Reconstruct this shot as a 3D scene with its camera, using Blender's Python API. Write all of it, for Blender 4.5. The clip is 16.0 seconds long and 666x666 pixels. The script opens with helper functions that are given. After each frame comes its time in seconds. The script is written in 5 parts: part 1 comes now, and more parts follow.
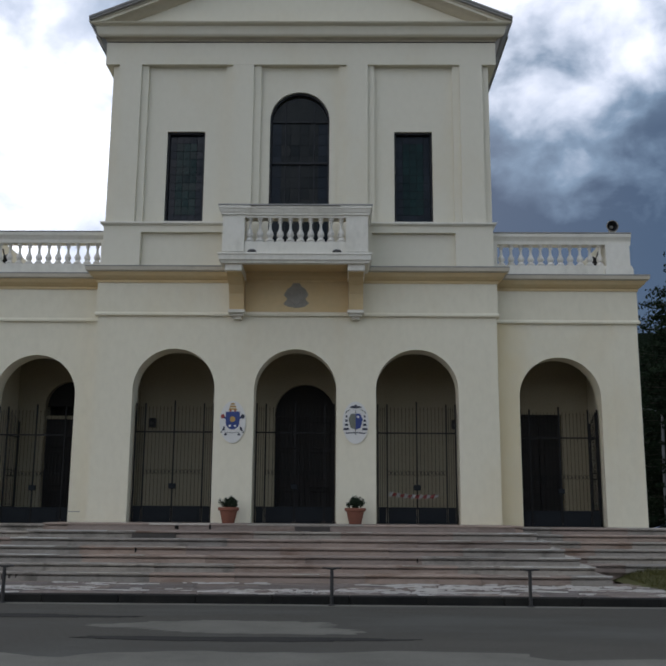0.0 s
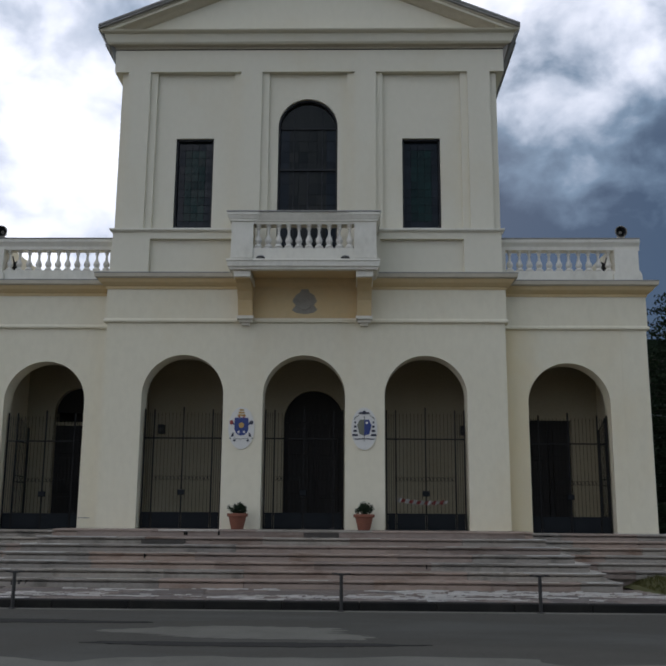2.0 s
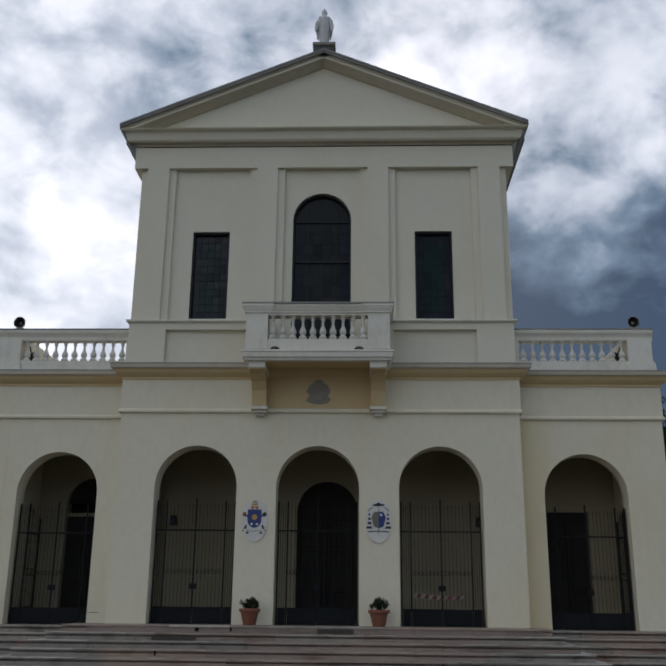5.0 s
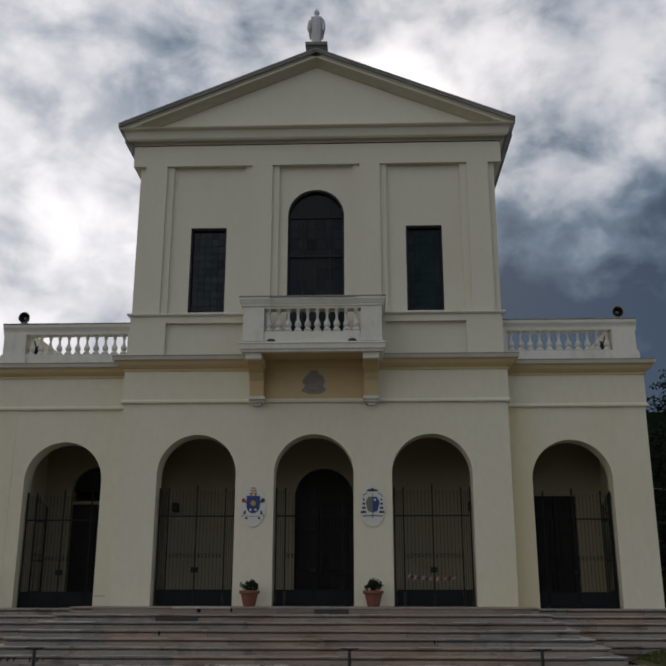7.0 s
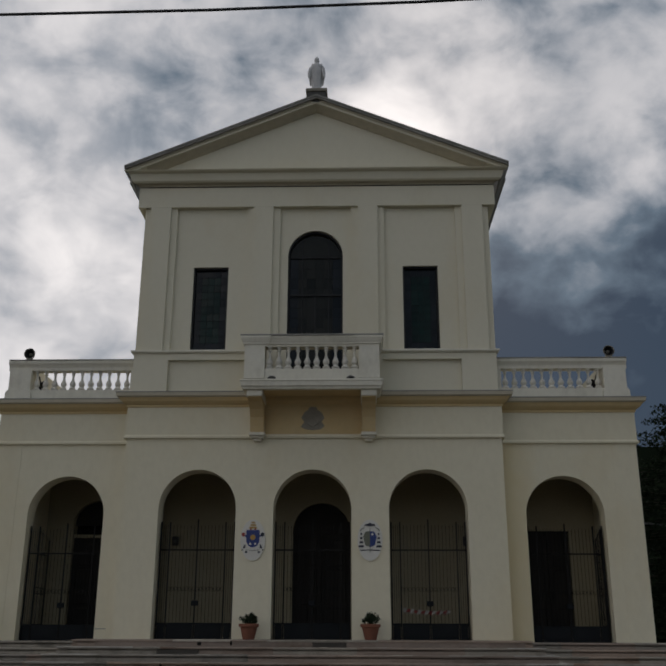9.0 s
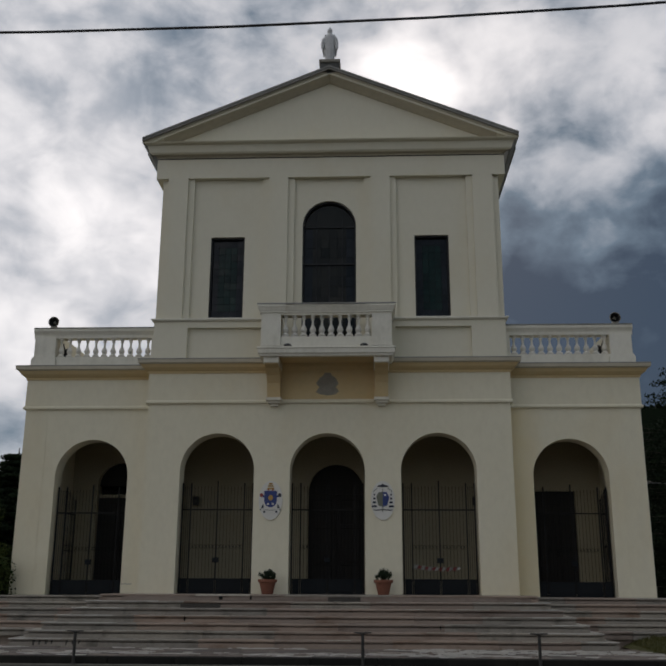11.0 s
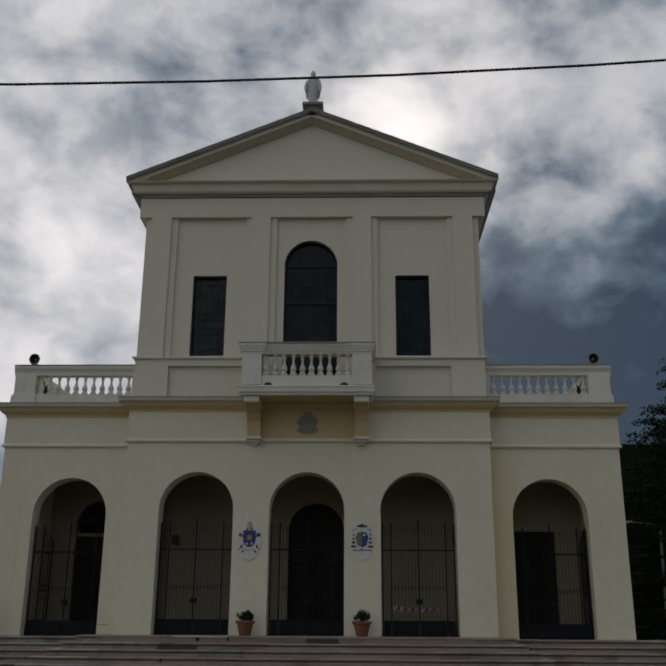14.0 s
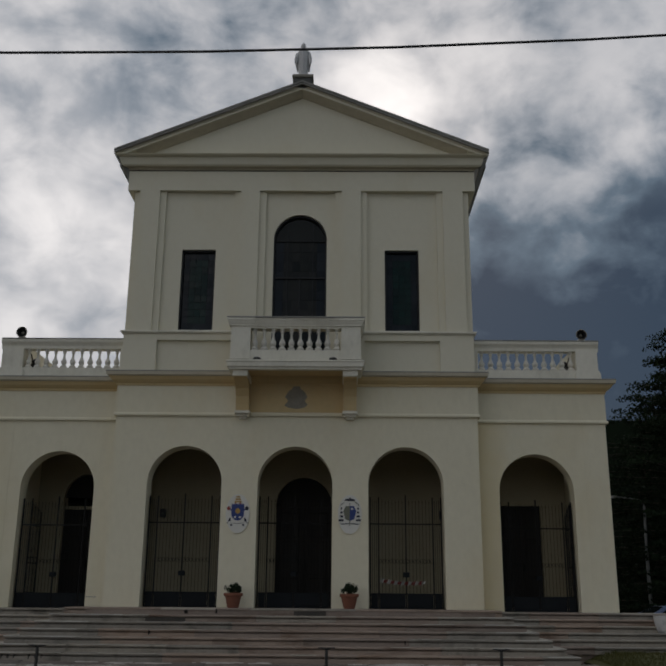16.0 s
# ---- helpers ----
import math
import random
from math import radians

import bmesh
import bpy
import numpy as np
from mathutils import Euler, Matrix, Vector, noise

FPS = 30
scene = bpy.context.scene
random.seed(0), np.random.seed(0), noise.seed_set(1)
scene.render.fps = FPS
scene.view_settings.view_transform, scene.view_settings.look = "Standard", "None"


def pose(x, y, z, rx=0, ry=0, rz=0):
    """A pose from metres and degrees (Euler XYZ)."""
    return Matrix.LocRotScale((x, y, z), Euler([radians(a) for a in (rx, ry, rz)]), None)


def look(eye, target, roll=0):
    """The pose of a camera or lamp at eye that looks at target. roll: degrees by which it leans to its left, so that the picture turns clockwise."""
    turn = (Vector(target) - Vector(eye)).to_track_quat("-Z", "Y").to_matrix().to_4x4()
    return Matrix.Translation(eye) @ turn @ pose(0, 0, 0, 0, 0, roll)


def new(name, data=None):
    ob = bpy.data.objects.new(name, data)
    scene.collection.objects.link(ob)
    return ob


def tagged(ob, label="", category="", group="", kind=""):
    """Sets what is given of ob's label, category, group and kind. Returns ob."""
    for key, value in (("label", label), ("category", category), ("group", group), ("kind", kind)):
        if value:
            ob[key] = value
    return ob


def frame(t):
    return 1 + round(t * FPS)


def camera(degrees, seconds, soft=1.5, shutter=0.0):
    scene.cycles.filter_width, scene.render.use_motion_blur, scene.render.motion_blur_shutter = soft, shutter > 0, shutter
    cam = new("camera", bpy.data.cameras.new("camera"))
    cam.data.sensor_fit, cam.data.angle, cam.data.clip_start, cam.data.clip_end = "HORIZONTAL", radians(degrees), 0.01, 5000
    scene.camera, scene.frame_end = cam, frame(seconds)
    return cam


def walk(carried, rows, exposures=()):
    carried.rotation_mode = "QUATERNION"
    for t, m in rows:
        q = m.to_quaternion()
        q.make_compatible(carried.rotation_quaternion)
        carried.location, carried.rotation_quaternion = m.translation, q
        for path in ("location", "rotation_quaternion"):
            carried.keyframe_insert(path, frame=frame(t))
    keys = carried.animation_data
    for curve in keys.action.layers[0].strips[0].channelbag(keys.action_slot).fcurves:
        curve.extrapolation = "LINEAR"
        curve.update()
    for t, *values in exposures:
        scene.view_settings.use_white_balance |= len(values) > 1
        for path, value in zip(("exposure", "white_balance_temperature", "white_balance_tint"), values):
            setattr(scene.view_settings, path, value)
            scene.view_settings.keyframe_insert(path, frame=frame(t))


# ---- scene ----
cam = camera(40.8, 16.0, soft=2.2)
PATH = [
    (0, (1.089, -20.178, 1.479), (1.065, -18.215, 1.862), 0.4),
    (0.5, (1.067, -20.2, 1.471), (1.034, -18.243, 1.88), 0.3),
    (1, (1.082, -20.2, 1.454), (1.042, -18.244, 1.869), 0.4),
    (1.5, (1.078, -20.191, 1.439), (1.036, -18.233, 1.844), 0.4),
    (2, (1.068, -20.191, 1.455), (1.027, -18.232, 1.853), 0.4),
    (2.5, (1.094, -20.189, 1.468), (1.048, -18.229, 1.863), 0.3),
    (3, (1.07, -20.196, 1.469), (1.02, -18.236, 1.864), 0.1),
    (3.5, (1.073, -20.185, 1.475), (1.021, -18.229, 1.887), 0.1),
    (4, (1.07, -20.191, 1.483), (0.994, -18.249, 1.954), 0.4),
    (4.5, (1.091, -20.26, 1.489), (0.999, -18.314, 1.945), 0.8),
    (5, (1.048, -20.29, 1.545), (0.978, -18.378, 2.128), 0.6),
    (7.5, (1.224, -21.162, 1.393), (1.153, -19.242, 1.949), 0.0),
    (8, (1.181, -21.293, 1.406), (1.1, -19.379, 1.981), 0.3),
    (8.5, (1.163, -21.567, 1.314), (1.081, -19.659, 1.908), 0.9),
    (9, (1.112, -21.615, 1.377), (1.056, -19.716, 2.004), 0.2),
    (11.5, (1.104, -22.45, 1.411), (0.994, -20.522, 1.929), 0.4),
    (12, (1.23, -22.42, 1.446), (1.092, -20.491, 1.958), 0.7),
    (12.5, (1.181, -22.43, 1.479), (1.111, -20.508, 2.029), -0.3),
    (13, (1.153, -22.488, 1.466), (1.056, -20.573, 2.033), 0.5),
    (13.5, (1.161, -22.45, 1.479), (1.089, -20.536, 2.052), 0.5),
    (14, (1.267, -22.501, 1.479), (1.212, -20.598, 2.091), 0.4),
    (14.5, (1.338, -22.527, 1.465), (1.276, -20.629, 2.092), 0.5),
    (15, (1.33, -22.517, 1.468), (1.291, -20.62, 2.102), 0.2),
    (15.5, (1.36, -22.543, 1.455), (1.308, -20.647, 2.09), 0.5),
    (16, (1.204, -22.489, 1.477), (1.179, -20.569, 2.036), 0.5),
]
walk(cam, [(t, look(eye, target, roll)) for t, eye, target, roll in PATH],
     exposures=((0, -0.01, 6300, 16), (1.0, -0.17, 6300, 16), (3.5, -0.22, 6300, 16), (5.0, -0.44, 6350, 15), (7.5, -0.73, 6900, 15), (9.0, -0.97, 6950, 15), (12.0, -0.66, 6850, 15), (13.0, -0.82, 6850, 15), (14.5, -1.04, 6850, 14), (16.0, -1.01, 6900, 14)))

# ---------------------------------------------------------------- sky and sun
SUN_EL, SUN_AZ = radians(32), radians(4.5)          # the sun stands behind the church, veiled by cloud
world = bpy.data.worlds.new("overcast_sky")
scene.world = world
world.use_nodes = True
wn, wl = world.node_tree.nodes, world.node_tree.links
wn.clear()


def wnode(kind, **values):
    n = wn.new(kind)
    for key, value in values.items():
        if key == "op":
            n.operation = value
        elif key == "interp":
            n.interpolation_type = value
        else:
            n.inputs[int(key[1:])].default_value = value
    return n


def wmath(op, a, b=0.0, c=0.0):
    n = wn.new("ShaderNodeMath")
    n.operation = op
    for i, v in enumerate((a, b, c)):
        if isinstance(v, (int, float)):
            n.inputs[i].default_value = v
        else:
            wl.new(v, n.inputs[i])
    return n.outputs[0]


def wrange(v, a, b, c, d):
    n = wn.new("ShaderNodeMapRange")
    n.interpolation_type = "SMOOTHSTEP"
    wl.new(v, n.inputs[0])
    for i, q in enumerate((a, b, c, d)):
        n.inputs[i + 1].default_value = q
    return n.outputs[0]


def wmix(f, a, b):
    n = wn.new("ShaderNodeMix")
    n.data_type = "RGBA"
    wl.new(f, n.inputs[0])
    for i, v in ((6, a), (7, b)):
        if isinstance(v, tuple):
            n.inputs[i].default_value = (*v, 1)
        else:
            wl.new(v, n.inputs[i])
    return n.outputs[2]


coord = wn.new("ShaderNodeTexCoord").outputs["Generated"]
sep = wn.new("ShaderNodeSeparateXYZ")
wl.new(coord, sep.inputs[0])
dx, dy, dz = sep.outputs
# the directions are stirred by a noise, so that every cloud has a ragged rim
stir = wn.new("ShaderNodeTexNoise")
stir.inputs["Scale"].default_value, stir.inputs["Detail"].default_value, stir.inputs["Roughness"].default_value = 6.0, 5, 0.5
wl.new(coord, stir.inputs["Vector"])
off = wn.new("ShaderNodeVectorMath")
off.operation = "MULTIPLY_ADD"
wl.new(stir.outputs["Color"], off.inputs[0])
off.inputs[1].default_value, off.inputs[2].default_value = (0.15, 0.15, 0.15), (-0.075, -0.075, -0.075)
torn = wn.new("ShaderNodeVectorMath")
torn.operation = "ADD"
wl.new(coord, torn.inputs[0])
wl.new(off.outputs[0], torn.inputs[1])
unit = wn.new("ShaderNodeVectorMath")
unit.operation = "NORMALIZE"
wl.new(torn.outputs[0], unit.inputs[0])


def wnoise(scale, detail, rough, shift, warp=0.0):
    mp = wn.new("ShaderNodeMapping")
    mp.inputs["Location"].default_value = shift
    mp.inputs["Scale"].default_value = (1.0, 1.0, 1.35)
    wl.new(coord, mp.inputs[0])
    n = wn.new("ShaderNodeTexNoise")
    n.inputs["Scale"].default_value, n.inputs["Detail"].default_value, n.inputs["Roughness"].default_value = scale, detail, rough
    n.inputs["Distortion"].default_value = warp
    wl.new(mp.outputs[0], n.inputs["Vector"])
    return n.outputs["Fac"]


def cloud(direction, core, rim, amount):
    """A brighter or darker lump of cloud round a direction; core and rim in degrees."""
    n = wn.new("ShaderNodeVectorMath")
    n.operation = "DOT_PRODUCT"
    wl.new(unit.outputs[0], n.inputs[0])
    n.inputs[1].default_value = Vector(direction).normalized()
    return wrange(n.outputs["Value"], math.cos(radians(rim)), math.cos(radians(core)), 0.0, amount)


big = wnoise(5.5, 4, 0.5, (2.3, 0.7, 0.0), 0.3)
puff = wnoise(13.0, 6, 0.52, (0.4, 4.1, 0.0), 0.35)
fine = wnoise(34.0, 5, 0.5, (5.2, 1.3, 0.0), 0.2)
cover = wmath("ADD", wmath("ADD", wmath("MULTIPLY", big, 0.42), wmath("MULTIPLY", puff, 0.43)), wmath("MULTIPLY", fine, 0.15))
cover = wrange(cover, 0.335, 0.675, 0.0, 1.0)
# thinner cloud towards the veiled sun and the west, a heavy rain bank low in the east
sun_dir = (math.sin(SUN_AZ) * math.cos(SUN_EL), math.cos(SUN_AZ) * math.cos(SUN_EL), math.sin(SUN_EL))
dot = wmath("ADD", wmath("ADD", wmath("MULTIPLY", dx, sun_dir[0]), wmath("MULTIPLY", dy, sun_dir[1])), wmath("MULTIPLY", dz, sun_dir[2]))
veil = wmath("ADD", wmath("MULTIPLY", wrange(dot, 0.984, 1.0, 0.0, 1.0), 0.5), wmath("MULTIPLY", wrange(dot, 0.85, 1.0, 0.0, 1.0), 0.1))
west = wmath("ADD", wrange(dx, 0.08, -0.28, 0.0, 1.25), wrange(dy, 0.3, -0.6, 0.0, -0.12))
aloft = wrange(dz, 0.36, 0.64, 0.0, 0.02)
west = wmath("MULTIPLY", west, wrange(dz, 0.60, 0.30, 0.6, 1.15))
bank = wmath("MULTIPLY", wmath("MULTIPLY", wrange(dx, 0.03, 0.19, 0.0, 1.0), wrange(dz, 0.475, 0.27, 0.0, 1.0)), wrange(dy, 0.0, 0.5, 0.0, 1.0))
lumps = wmath("MULTIPLY", wmath("MULTIPLY", cover, 0.62), wmath("SUBTRACT", 1.0, wmath("MULTIPLY", bank, 0.64)))
light = wmath("ADD", wmath("ADD", lumps, aloft), wmath("ADD", wmath("MULTIPLY", veil, 0.28), wmath("MULTIPLY", west, 0.235)))
light = wmath("SUBTRACT", light, wmath("MULTIPLY", bank, 0.31))
for direction, core, rim, amount in (((0.037, 0.853, 0.521), 0.8, 5.0, 0.46), ((0.095, 0.87, 0.485), 0.5, 4.5, 0.26),
                                     ((-0.264, 0.892, 0.367), 1.0, 5.0, 0.12), ((-0.316, 0.854, 0.414), 0.8, 4.0, 0.14), ((-0.336, 0.895, 0.292), 1.5, 5.5, 0.06),
                                     ((-0.264, 0.848, 0.46), 0.5, 3.5, 0.10), ((-0.093, 0.813, 0.574), 2.0, 9.0, -0.16), ((-0.21, 0.84, 0.50), 1.0, 5.0, -0.07),
                                     ((0.20, 0.863, 0.465), 1.5, 6.0, -0.14), ((0.275, 0.838, 0.471), 0.5, 4.0, 0.11), ((0.145, 0.833, 0.534), 0.5, 4.0, 0.10),
                                     ((0.189, 0.92, 0.344), 0.5, 3.5, 0.09), ((0.225, 0.902, 0.38), 1.0, 5.5, 0.05), ((0.254, 0.792, 0.555), 1.0, 6.0, -0.06), ((-0.305, 0.786, 0.537), 2.0, 8.0, 0.08)):
    light = wmath("ADD", light, cloud(direction, core, rim, amount))
# a strip of bluer sky low in the west
light = wmath("SUBTRACT", light, wmath("MULTIPLY", wmath("MULTIPLY", wrange(dx, -0.12, -0.26, 0.0, 1.0), wrange(dz, 0.24, 0.12, 0.0, 0.34)), wrange(dy, 0.2, 0.6, 0.0, 1.0)))
ramp = wn.new("ShaderNodeValToRGB")
for at, colour in ((0.0, (0.012, 0.052, 0.110)), (0.15, (0.145, 0.235, 0.33)), (0.30, (0.455, 0.54, 0.635)), (0.50, (0.87, 0.93, 1.0)), (1.0, (1.72, 1.75, 1.77))):
    el = ramp.color_ramp.elements[0] if at == 0 else ramp.color_ramp.elements[-1] if at == 1.0 else ramp.color_ramp.elements.new(at)
    el.position, el.color = at, (*colour, 1)
wl.new(wmath("MULTIPLY", wmath("ADD", light, 0.12), 0.69), ramp.inputs[0])
sky = wn.new("ShaderNodeTexSky")
sky.sky_type, sky.sun_disc, sky.sun_elevation, sky.sun_rotation = "NISHITA", False, SUN_EL, SUN_AZ
sky_bg, cloud_bg, both, out = (wn.new(k) for k in ("ShaderNodeBackground", "ShaderNodeBackground", "ShaderNodeMixShader", "ShaderNodeOutputWorld"))
wl.new(sky.outputs[0], sky_bg.inputs[0])
sky_bg.inputs[1].default_value = 0.10
wl.new(ramp.outputs[0], cloud_bg.inputs[0])
cloud_bg.inputs[1].default_value = 1.19
both.inputs[0].default_value = 0.93
wl.new(sky_bg.outputs[0], both.inputs[1])
wl.new(cloud_bg.outputs[0], both.inputs[2])
wl.new(both.outputs[0], out.inputs[0])

sun = new("sun", bpy.data.lights.new("sun", "SUN"))
sun.data.energy, sun.data.angle, sun.data.color = 0.6, radians(20), (1.0, 0.95, 0.87)
sun.matrix_world = look((0, 0, 30), (-sun_dir[0] * 10, -sun_dir[1] * 10, 30 - sun_dir[2] * 10))


# ---------------------------------------------------------------- materials
def material(name, colour, other=None, rough=0.8, metal=0.0, scale=1.5, fine=18.0, amount=0.5, bump=0.15, stain=None, stain_amount=0.0,
             stain_scale=0.6, vary=0.0, stretch=(1, 1, 1), specular=0.5, stain_low=0.52):
    """A procedural surface: a base colour with a broad and a fine variation, stains of their own, relief, and variation from piece to piece."""
    m = bpy.data.materials.new(name)
    m.use_nodes = True
    nt = m.node_tree
    b = nt.nodes["Principled BSDF"]
    b.inputs["Roughness"].default_value, b.inputs["Metallic"].default_value = rough, metal
    b.inputs["Specular IOR Level"].default_value = specular
    tc, mp = nt.nodes.new("ShaderNodeTexCoord"), nt.nodes.new("ShaderNodeMapping")
    info = nt.nodes.new("ShaderNodeObjectInfo")
    mp.inputs["Scale"].default_value = stretch
    nt.links.new(tc.outputs["Object"], mp.inputs[0])
    if vary:
        shift = nt.nodes.new("ShaderNodeVectorMath")
        shift.operation = "SCALE"
        shift.inputs[0].default_value = (37.0, 19.0, 11.0)
        nt.links.new(info.outputs["Random"], shift.inputs["Scale"])
        nt.links.new(shift.outputs[0], mp.inputs["Location"])

    def noise_at(sc, detail=5.0, r=0.6):
        n = nt.nodes.new("ShaderNodeTexNoise")
        n.inputs["Scale"].default_value, n.inputs["Detail"].default_value, n.inputs["Roughness"].default_value = sc, detail, r
        nt.links.new(mp.outputs[0], n.inputs["Vector"])
        return n.outputs["Fac"]

    def mixed(fac, a, c):
        n = nt.nodes.new("ShaderNodeMix")
        n.data_type = "RGBA"
        nt.links.new(fac, n.inputs[0])
        for i, v in ((6, a), (7, c)):
            if isinstance(v, tuple):
                n.inputs[i].default_value = (*v, 1)
            else:
                nt.links.new(v, n.inputs[i])
        return n.outputs[2]

    def ranged(v, a, c, d, e):
        n = nt.nodes.new("ShaderNodeMapRange")
        nt.links.new(v, n.inputs[0])
        for i, q in enumerate((a, c, d, e)):
            n.inputs[i + 1].default_value = q
        return n.outputs[0]

    other = other or tuple(c * 0.78 for c in colour)
    broad, grain = noise_at(scale), noise_at(fine, 6)
    col = mixed(ranged(broad, 0.35, 0.68, 0.0, amount), colour, other)
    col = mixed(ranged(grain, 0.4, 0.75, 0.0, amount * 0.5), col, tuple(c * 0.7 for c in other))
    if stain:
        col = mixed(ranged(noise_at(stain_scale, 6, 0.65), stain_low, stain_low + 0.16, 0.0, stain_amount), col, stain)
    if vary:
        hsv = nt.nodes.new("ShaderNodeHueSaturation")
        nt.links.new(ranged(info.outputs["Random"], 0, 1, 1 - vary, 1 + vary), hsv.inputs["Value"])
        nt.links.new(ranged(info.outputs["Random"], 0, 1, 1 - vary * 0.6, 1 + vary), hsv.inputs["Saturation"])
        nt.links.new(col, hsv.inputs["Color"])
        col = hsv.outputs[0]
    nt.links.new(col, b.inputs["Base Color"])
    nt.links.new(ranged(grain, 0.3, 0.7, max(rough - 0.08, 0.05), min(rough + 0.08, 1)), b.inputs["Roughness"])
    if bump:
        bp = nt.nodes.new("ShaderNodeBump")
        bp.inputs["Strength"].default_value, bp.inputs["Distance"].default_value = bump, 0.02
        nt.links.new(grain, bp.inputs["Height"])
        nt.links.new(bp.outputs[0], b.inputs["Normal"])
    return m


PLASTER = material("cream_plaster", (0.745, 0.688, 0.525), (0.72, 0.652, 0.47), rough=0.9, scale=0.35, fine=7, amount=0.35, bump=0.03,
                   stain=(0.69, 0.585, 0.38), stain_amount=0.4, stain_scale=0.33, stretch=(1, 1, 0.6), specular=0.2)
UPPER = material("greyed_cream_plaster", (0.715, 0.67, 0.535), (0.68, 0.625, 0.465), rough=0.9, scale=0.4, fine=7, amount=0.18, bump=0.02,
                 stain=(0.66, 0.58, 0.41), stain_amount=0.35, stain_scale=0.4, stretch=(1, 1, 0.7), specular=0.2)
EAST_PLASTER = material("cream_plaster_yellowed_at_one_end", (0.745, 0.688, 0.525), (0.72, 0.652, 0.47), rough=0.9, scale=0.35, fine=7, amount=0.35, bump=0.03,
                        stain=(0.69, 0.585, 0.38), stain_amount=0.4, stain_scale=0.33, stretch=(1, 1, 0.6), specular=0.2)


def yellowed(m, x0, x1, colour, amount):
    """Mixes in a yellow strip that fades out from x0 to x1, broken up by a noise."""
    nt = m.node_tree
    b = nt.nodes["Principled BSDF"]
    was = b.inputs["Base Color"].links[0].from_socket
    tc, xyz, n, add, fade, mix = (nt.nodes.new(k) for k in ("ShaderNodeTexCoord", "ShaderNodeSeparateXYZ", "ShaderNodeTexNoise", "ShaderNodeMath", "ShaderNodeMapRange", "ShaderNodeMix"))
    nt.links.new(tc.outputs["Object"], xyz.inputs[0])
    nt.links.new(tc.outputs["Object"], n.inputs["Vector"])
    n.inputs["Scale"].default_value, n.inputs["Detail"].default_value = 1.6, 6
    add.operation = "MULTIPLY_ADD"
    nt.links.new(n.outputs["Fac"], add.inputs[0])
    add.inputs[1].default_value = 0.8
    nt.links.new(xyz.outputs[0], add.inputs[2])
    nt.links.new(add.outputs[0], fade.inputs[0])
    for i, q in enumerate((x0 + 0.4, x1 + 0.4, amount, 0.0)):
        fade.inputs[i + 1].default_value = q
    mix.data_type = "RGBA"
    nt.links.new(fade.outputs[0], mix.inputs[0])
    nt.links.new(was, mix.inputs[6])
    mix.inputs[7].default_value = (*colour, 1)
    nt.links.new(mix.outputs[2], b.inputs["Base Color"])


yellowed(EAST_PLASTER, 4.7, 5.5, (0.74, 0.61, 0.36), 0.75)
OCHRE = material("ochre_stained_plaster", (0.62, 0.45, 0.23), (0.64, 0.53, 0.32), rough=0.9, scale=0.8, fine=7, amount=0.5, bump=0.03, specular=0.2)
# duller plaster: the shade on cornices and soffits is put into its colour
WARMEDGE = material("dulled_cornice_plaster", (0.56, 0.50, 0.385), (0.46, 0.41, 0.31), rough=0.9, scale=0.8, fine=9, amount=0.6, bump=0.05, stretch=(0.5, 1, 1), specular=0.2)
WEATHERED = material("weathered_cornice_plaster", (0.46, 0.44, 0.385), (0.36, 0.34, 0.29), rough=0.9, scale=0.9, fine=9, amount=0.6, bump=0.08, stretch=(0.5, 1, 1), specular=0.2)
TRIM = material("pale_trim_plaster", (0.77, 0.735, 0.63), (0.70, 0.65, 0.52), rough=0.88, scale=1.0, fine=9, amount=0.45, bump=0.05,
                stain=(0.40, 0.37, 0.29), stain_amount=0.3, stain_scale=1.4, stretch=(1, 1, 0.6), specular=0.2)
CAST = material("cast_stone", (0.72, 0.69, 0.61), (0.55, 0.52, 0.45), rough=0.9, scale=3, fine=30, amount=0.5, bump=0.2, vary=0.06, specular=0.2)
# the porch's shade is put into this colour, darker than the outer plaster
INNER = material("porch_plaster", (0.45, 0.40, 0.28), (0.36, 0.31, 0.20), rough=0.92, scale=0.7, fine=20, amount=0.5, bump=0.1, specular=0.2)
ROOF = material("slate_roof", (0.16, 0.155, 0.15), (0.09, 0.09, 0.09), rough=0.85, scale=2, fine=14, amount=0.7, bump=0.4)
GUTTER = material("grey_eaves_stone", (0.34, 0.33, 0.30), (0.20, 0.19, 0.17), rough=0.88, scale=1.6, fine=20, amount=0.7, bump=0.2)
STEP = material("pinkish_marble_steps", (0.36, 0.28, 0.225), (0.27, 0.215, 0.175), rough=0.75, scale=1.1, fine=16, amount=0.8, specular=0.25, bump=0.15,
                stain=(0.15, 0.095, 0.065), stain_amount=0.75, stain_scale=1.3, vary=0.13, stretch=(0.6, 1, 1.6))
STEP_GREY = material("greyed_stone_steps", (0.34, 0.305, 0.255), (0.25, 0.22, 0.185), rough=0.75, specular=0.25, scale=1.3, fine=16, amount=0.8, bump=0.2,
                     stain=(0.09, 0.08, 0.066), stain_amount=0.7, stain_scale=1.6, vary=0.13)
STEP_DARK = material("soot_dark_stone", (0.040, 0.036, 0.030), (0.075, 0.062, 0.050), rough=0.8, scale=2, fine=14, amount=0.7, vary=0.1)
FLAG = material("worn_pavement_stone", (0.19, 0.155, 0.13), (0.10, 0.08, 0.066), rough=0.8, scale=1.2, fine=12, amount=0.8, bump=0.4,
                stain=(0.62, 0.60, 0.57), stain_amount=0.7, stain_scale=6.0, vary=0.25, stretch=(0.5, 2.0, 1), stain_low=0.58)
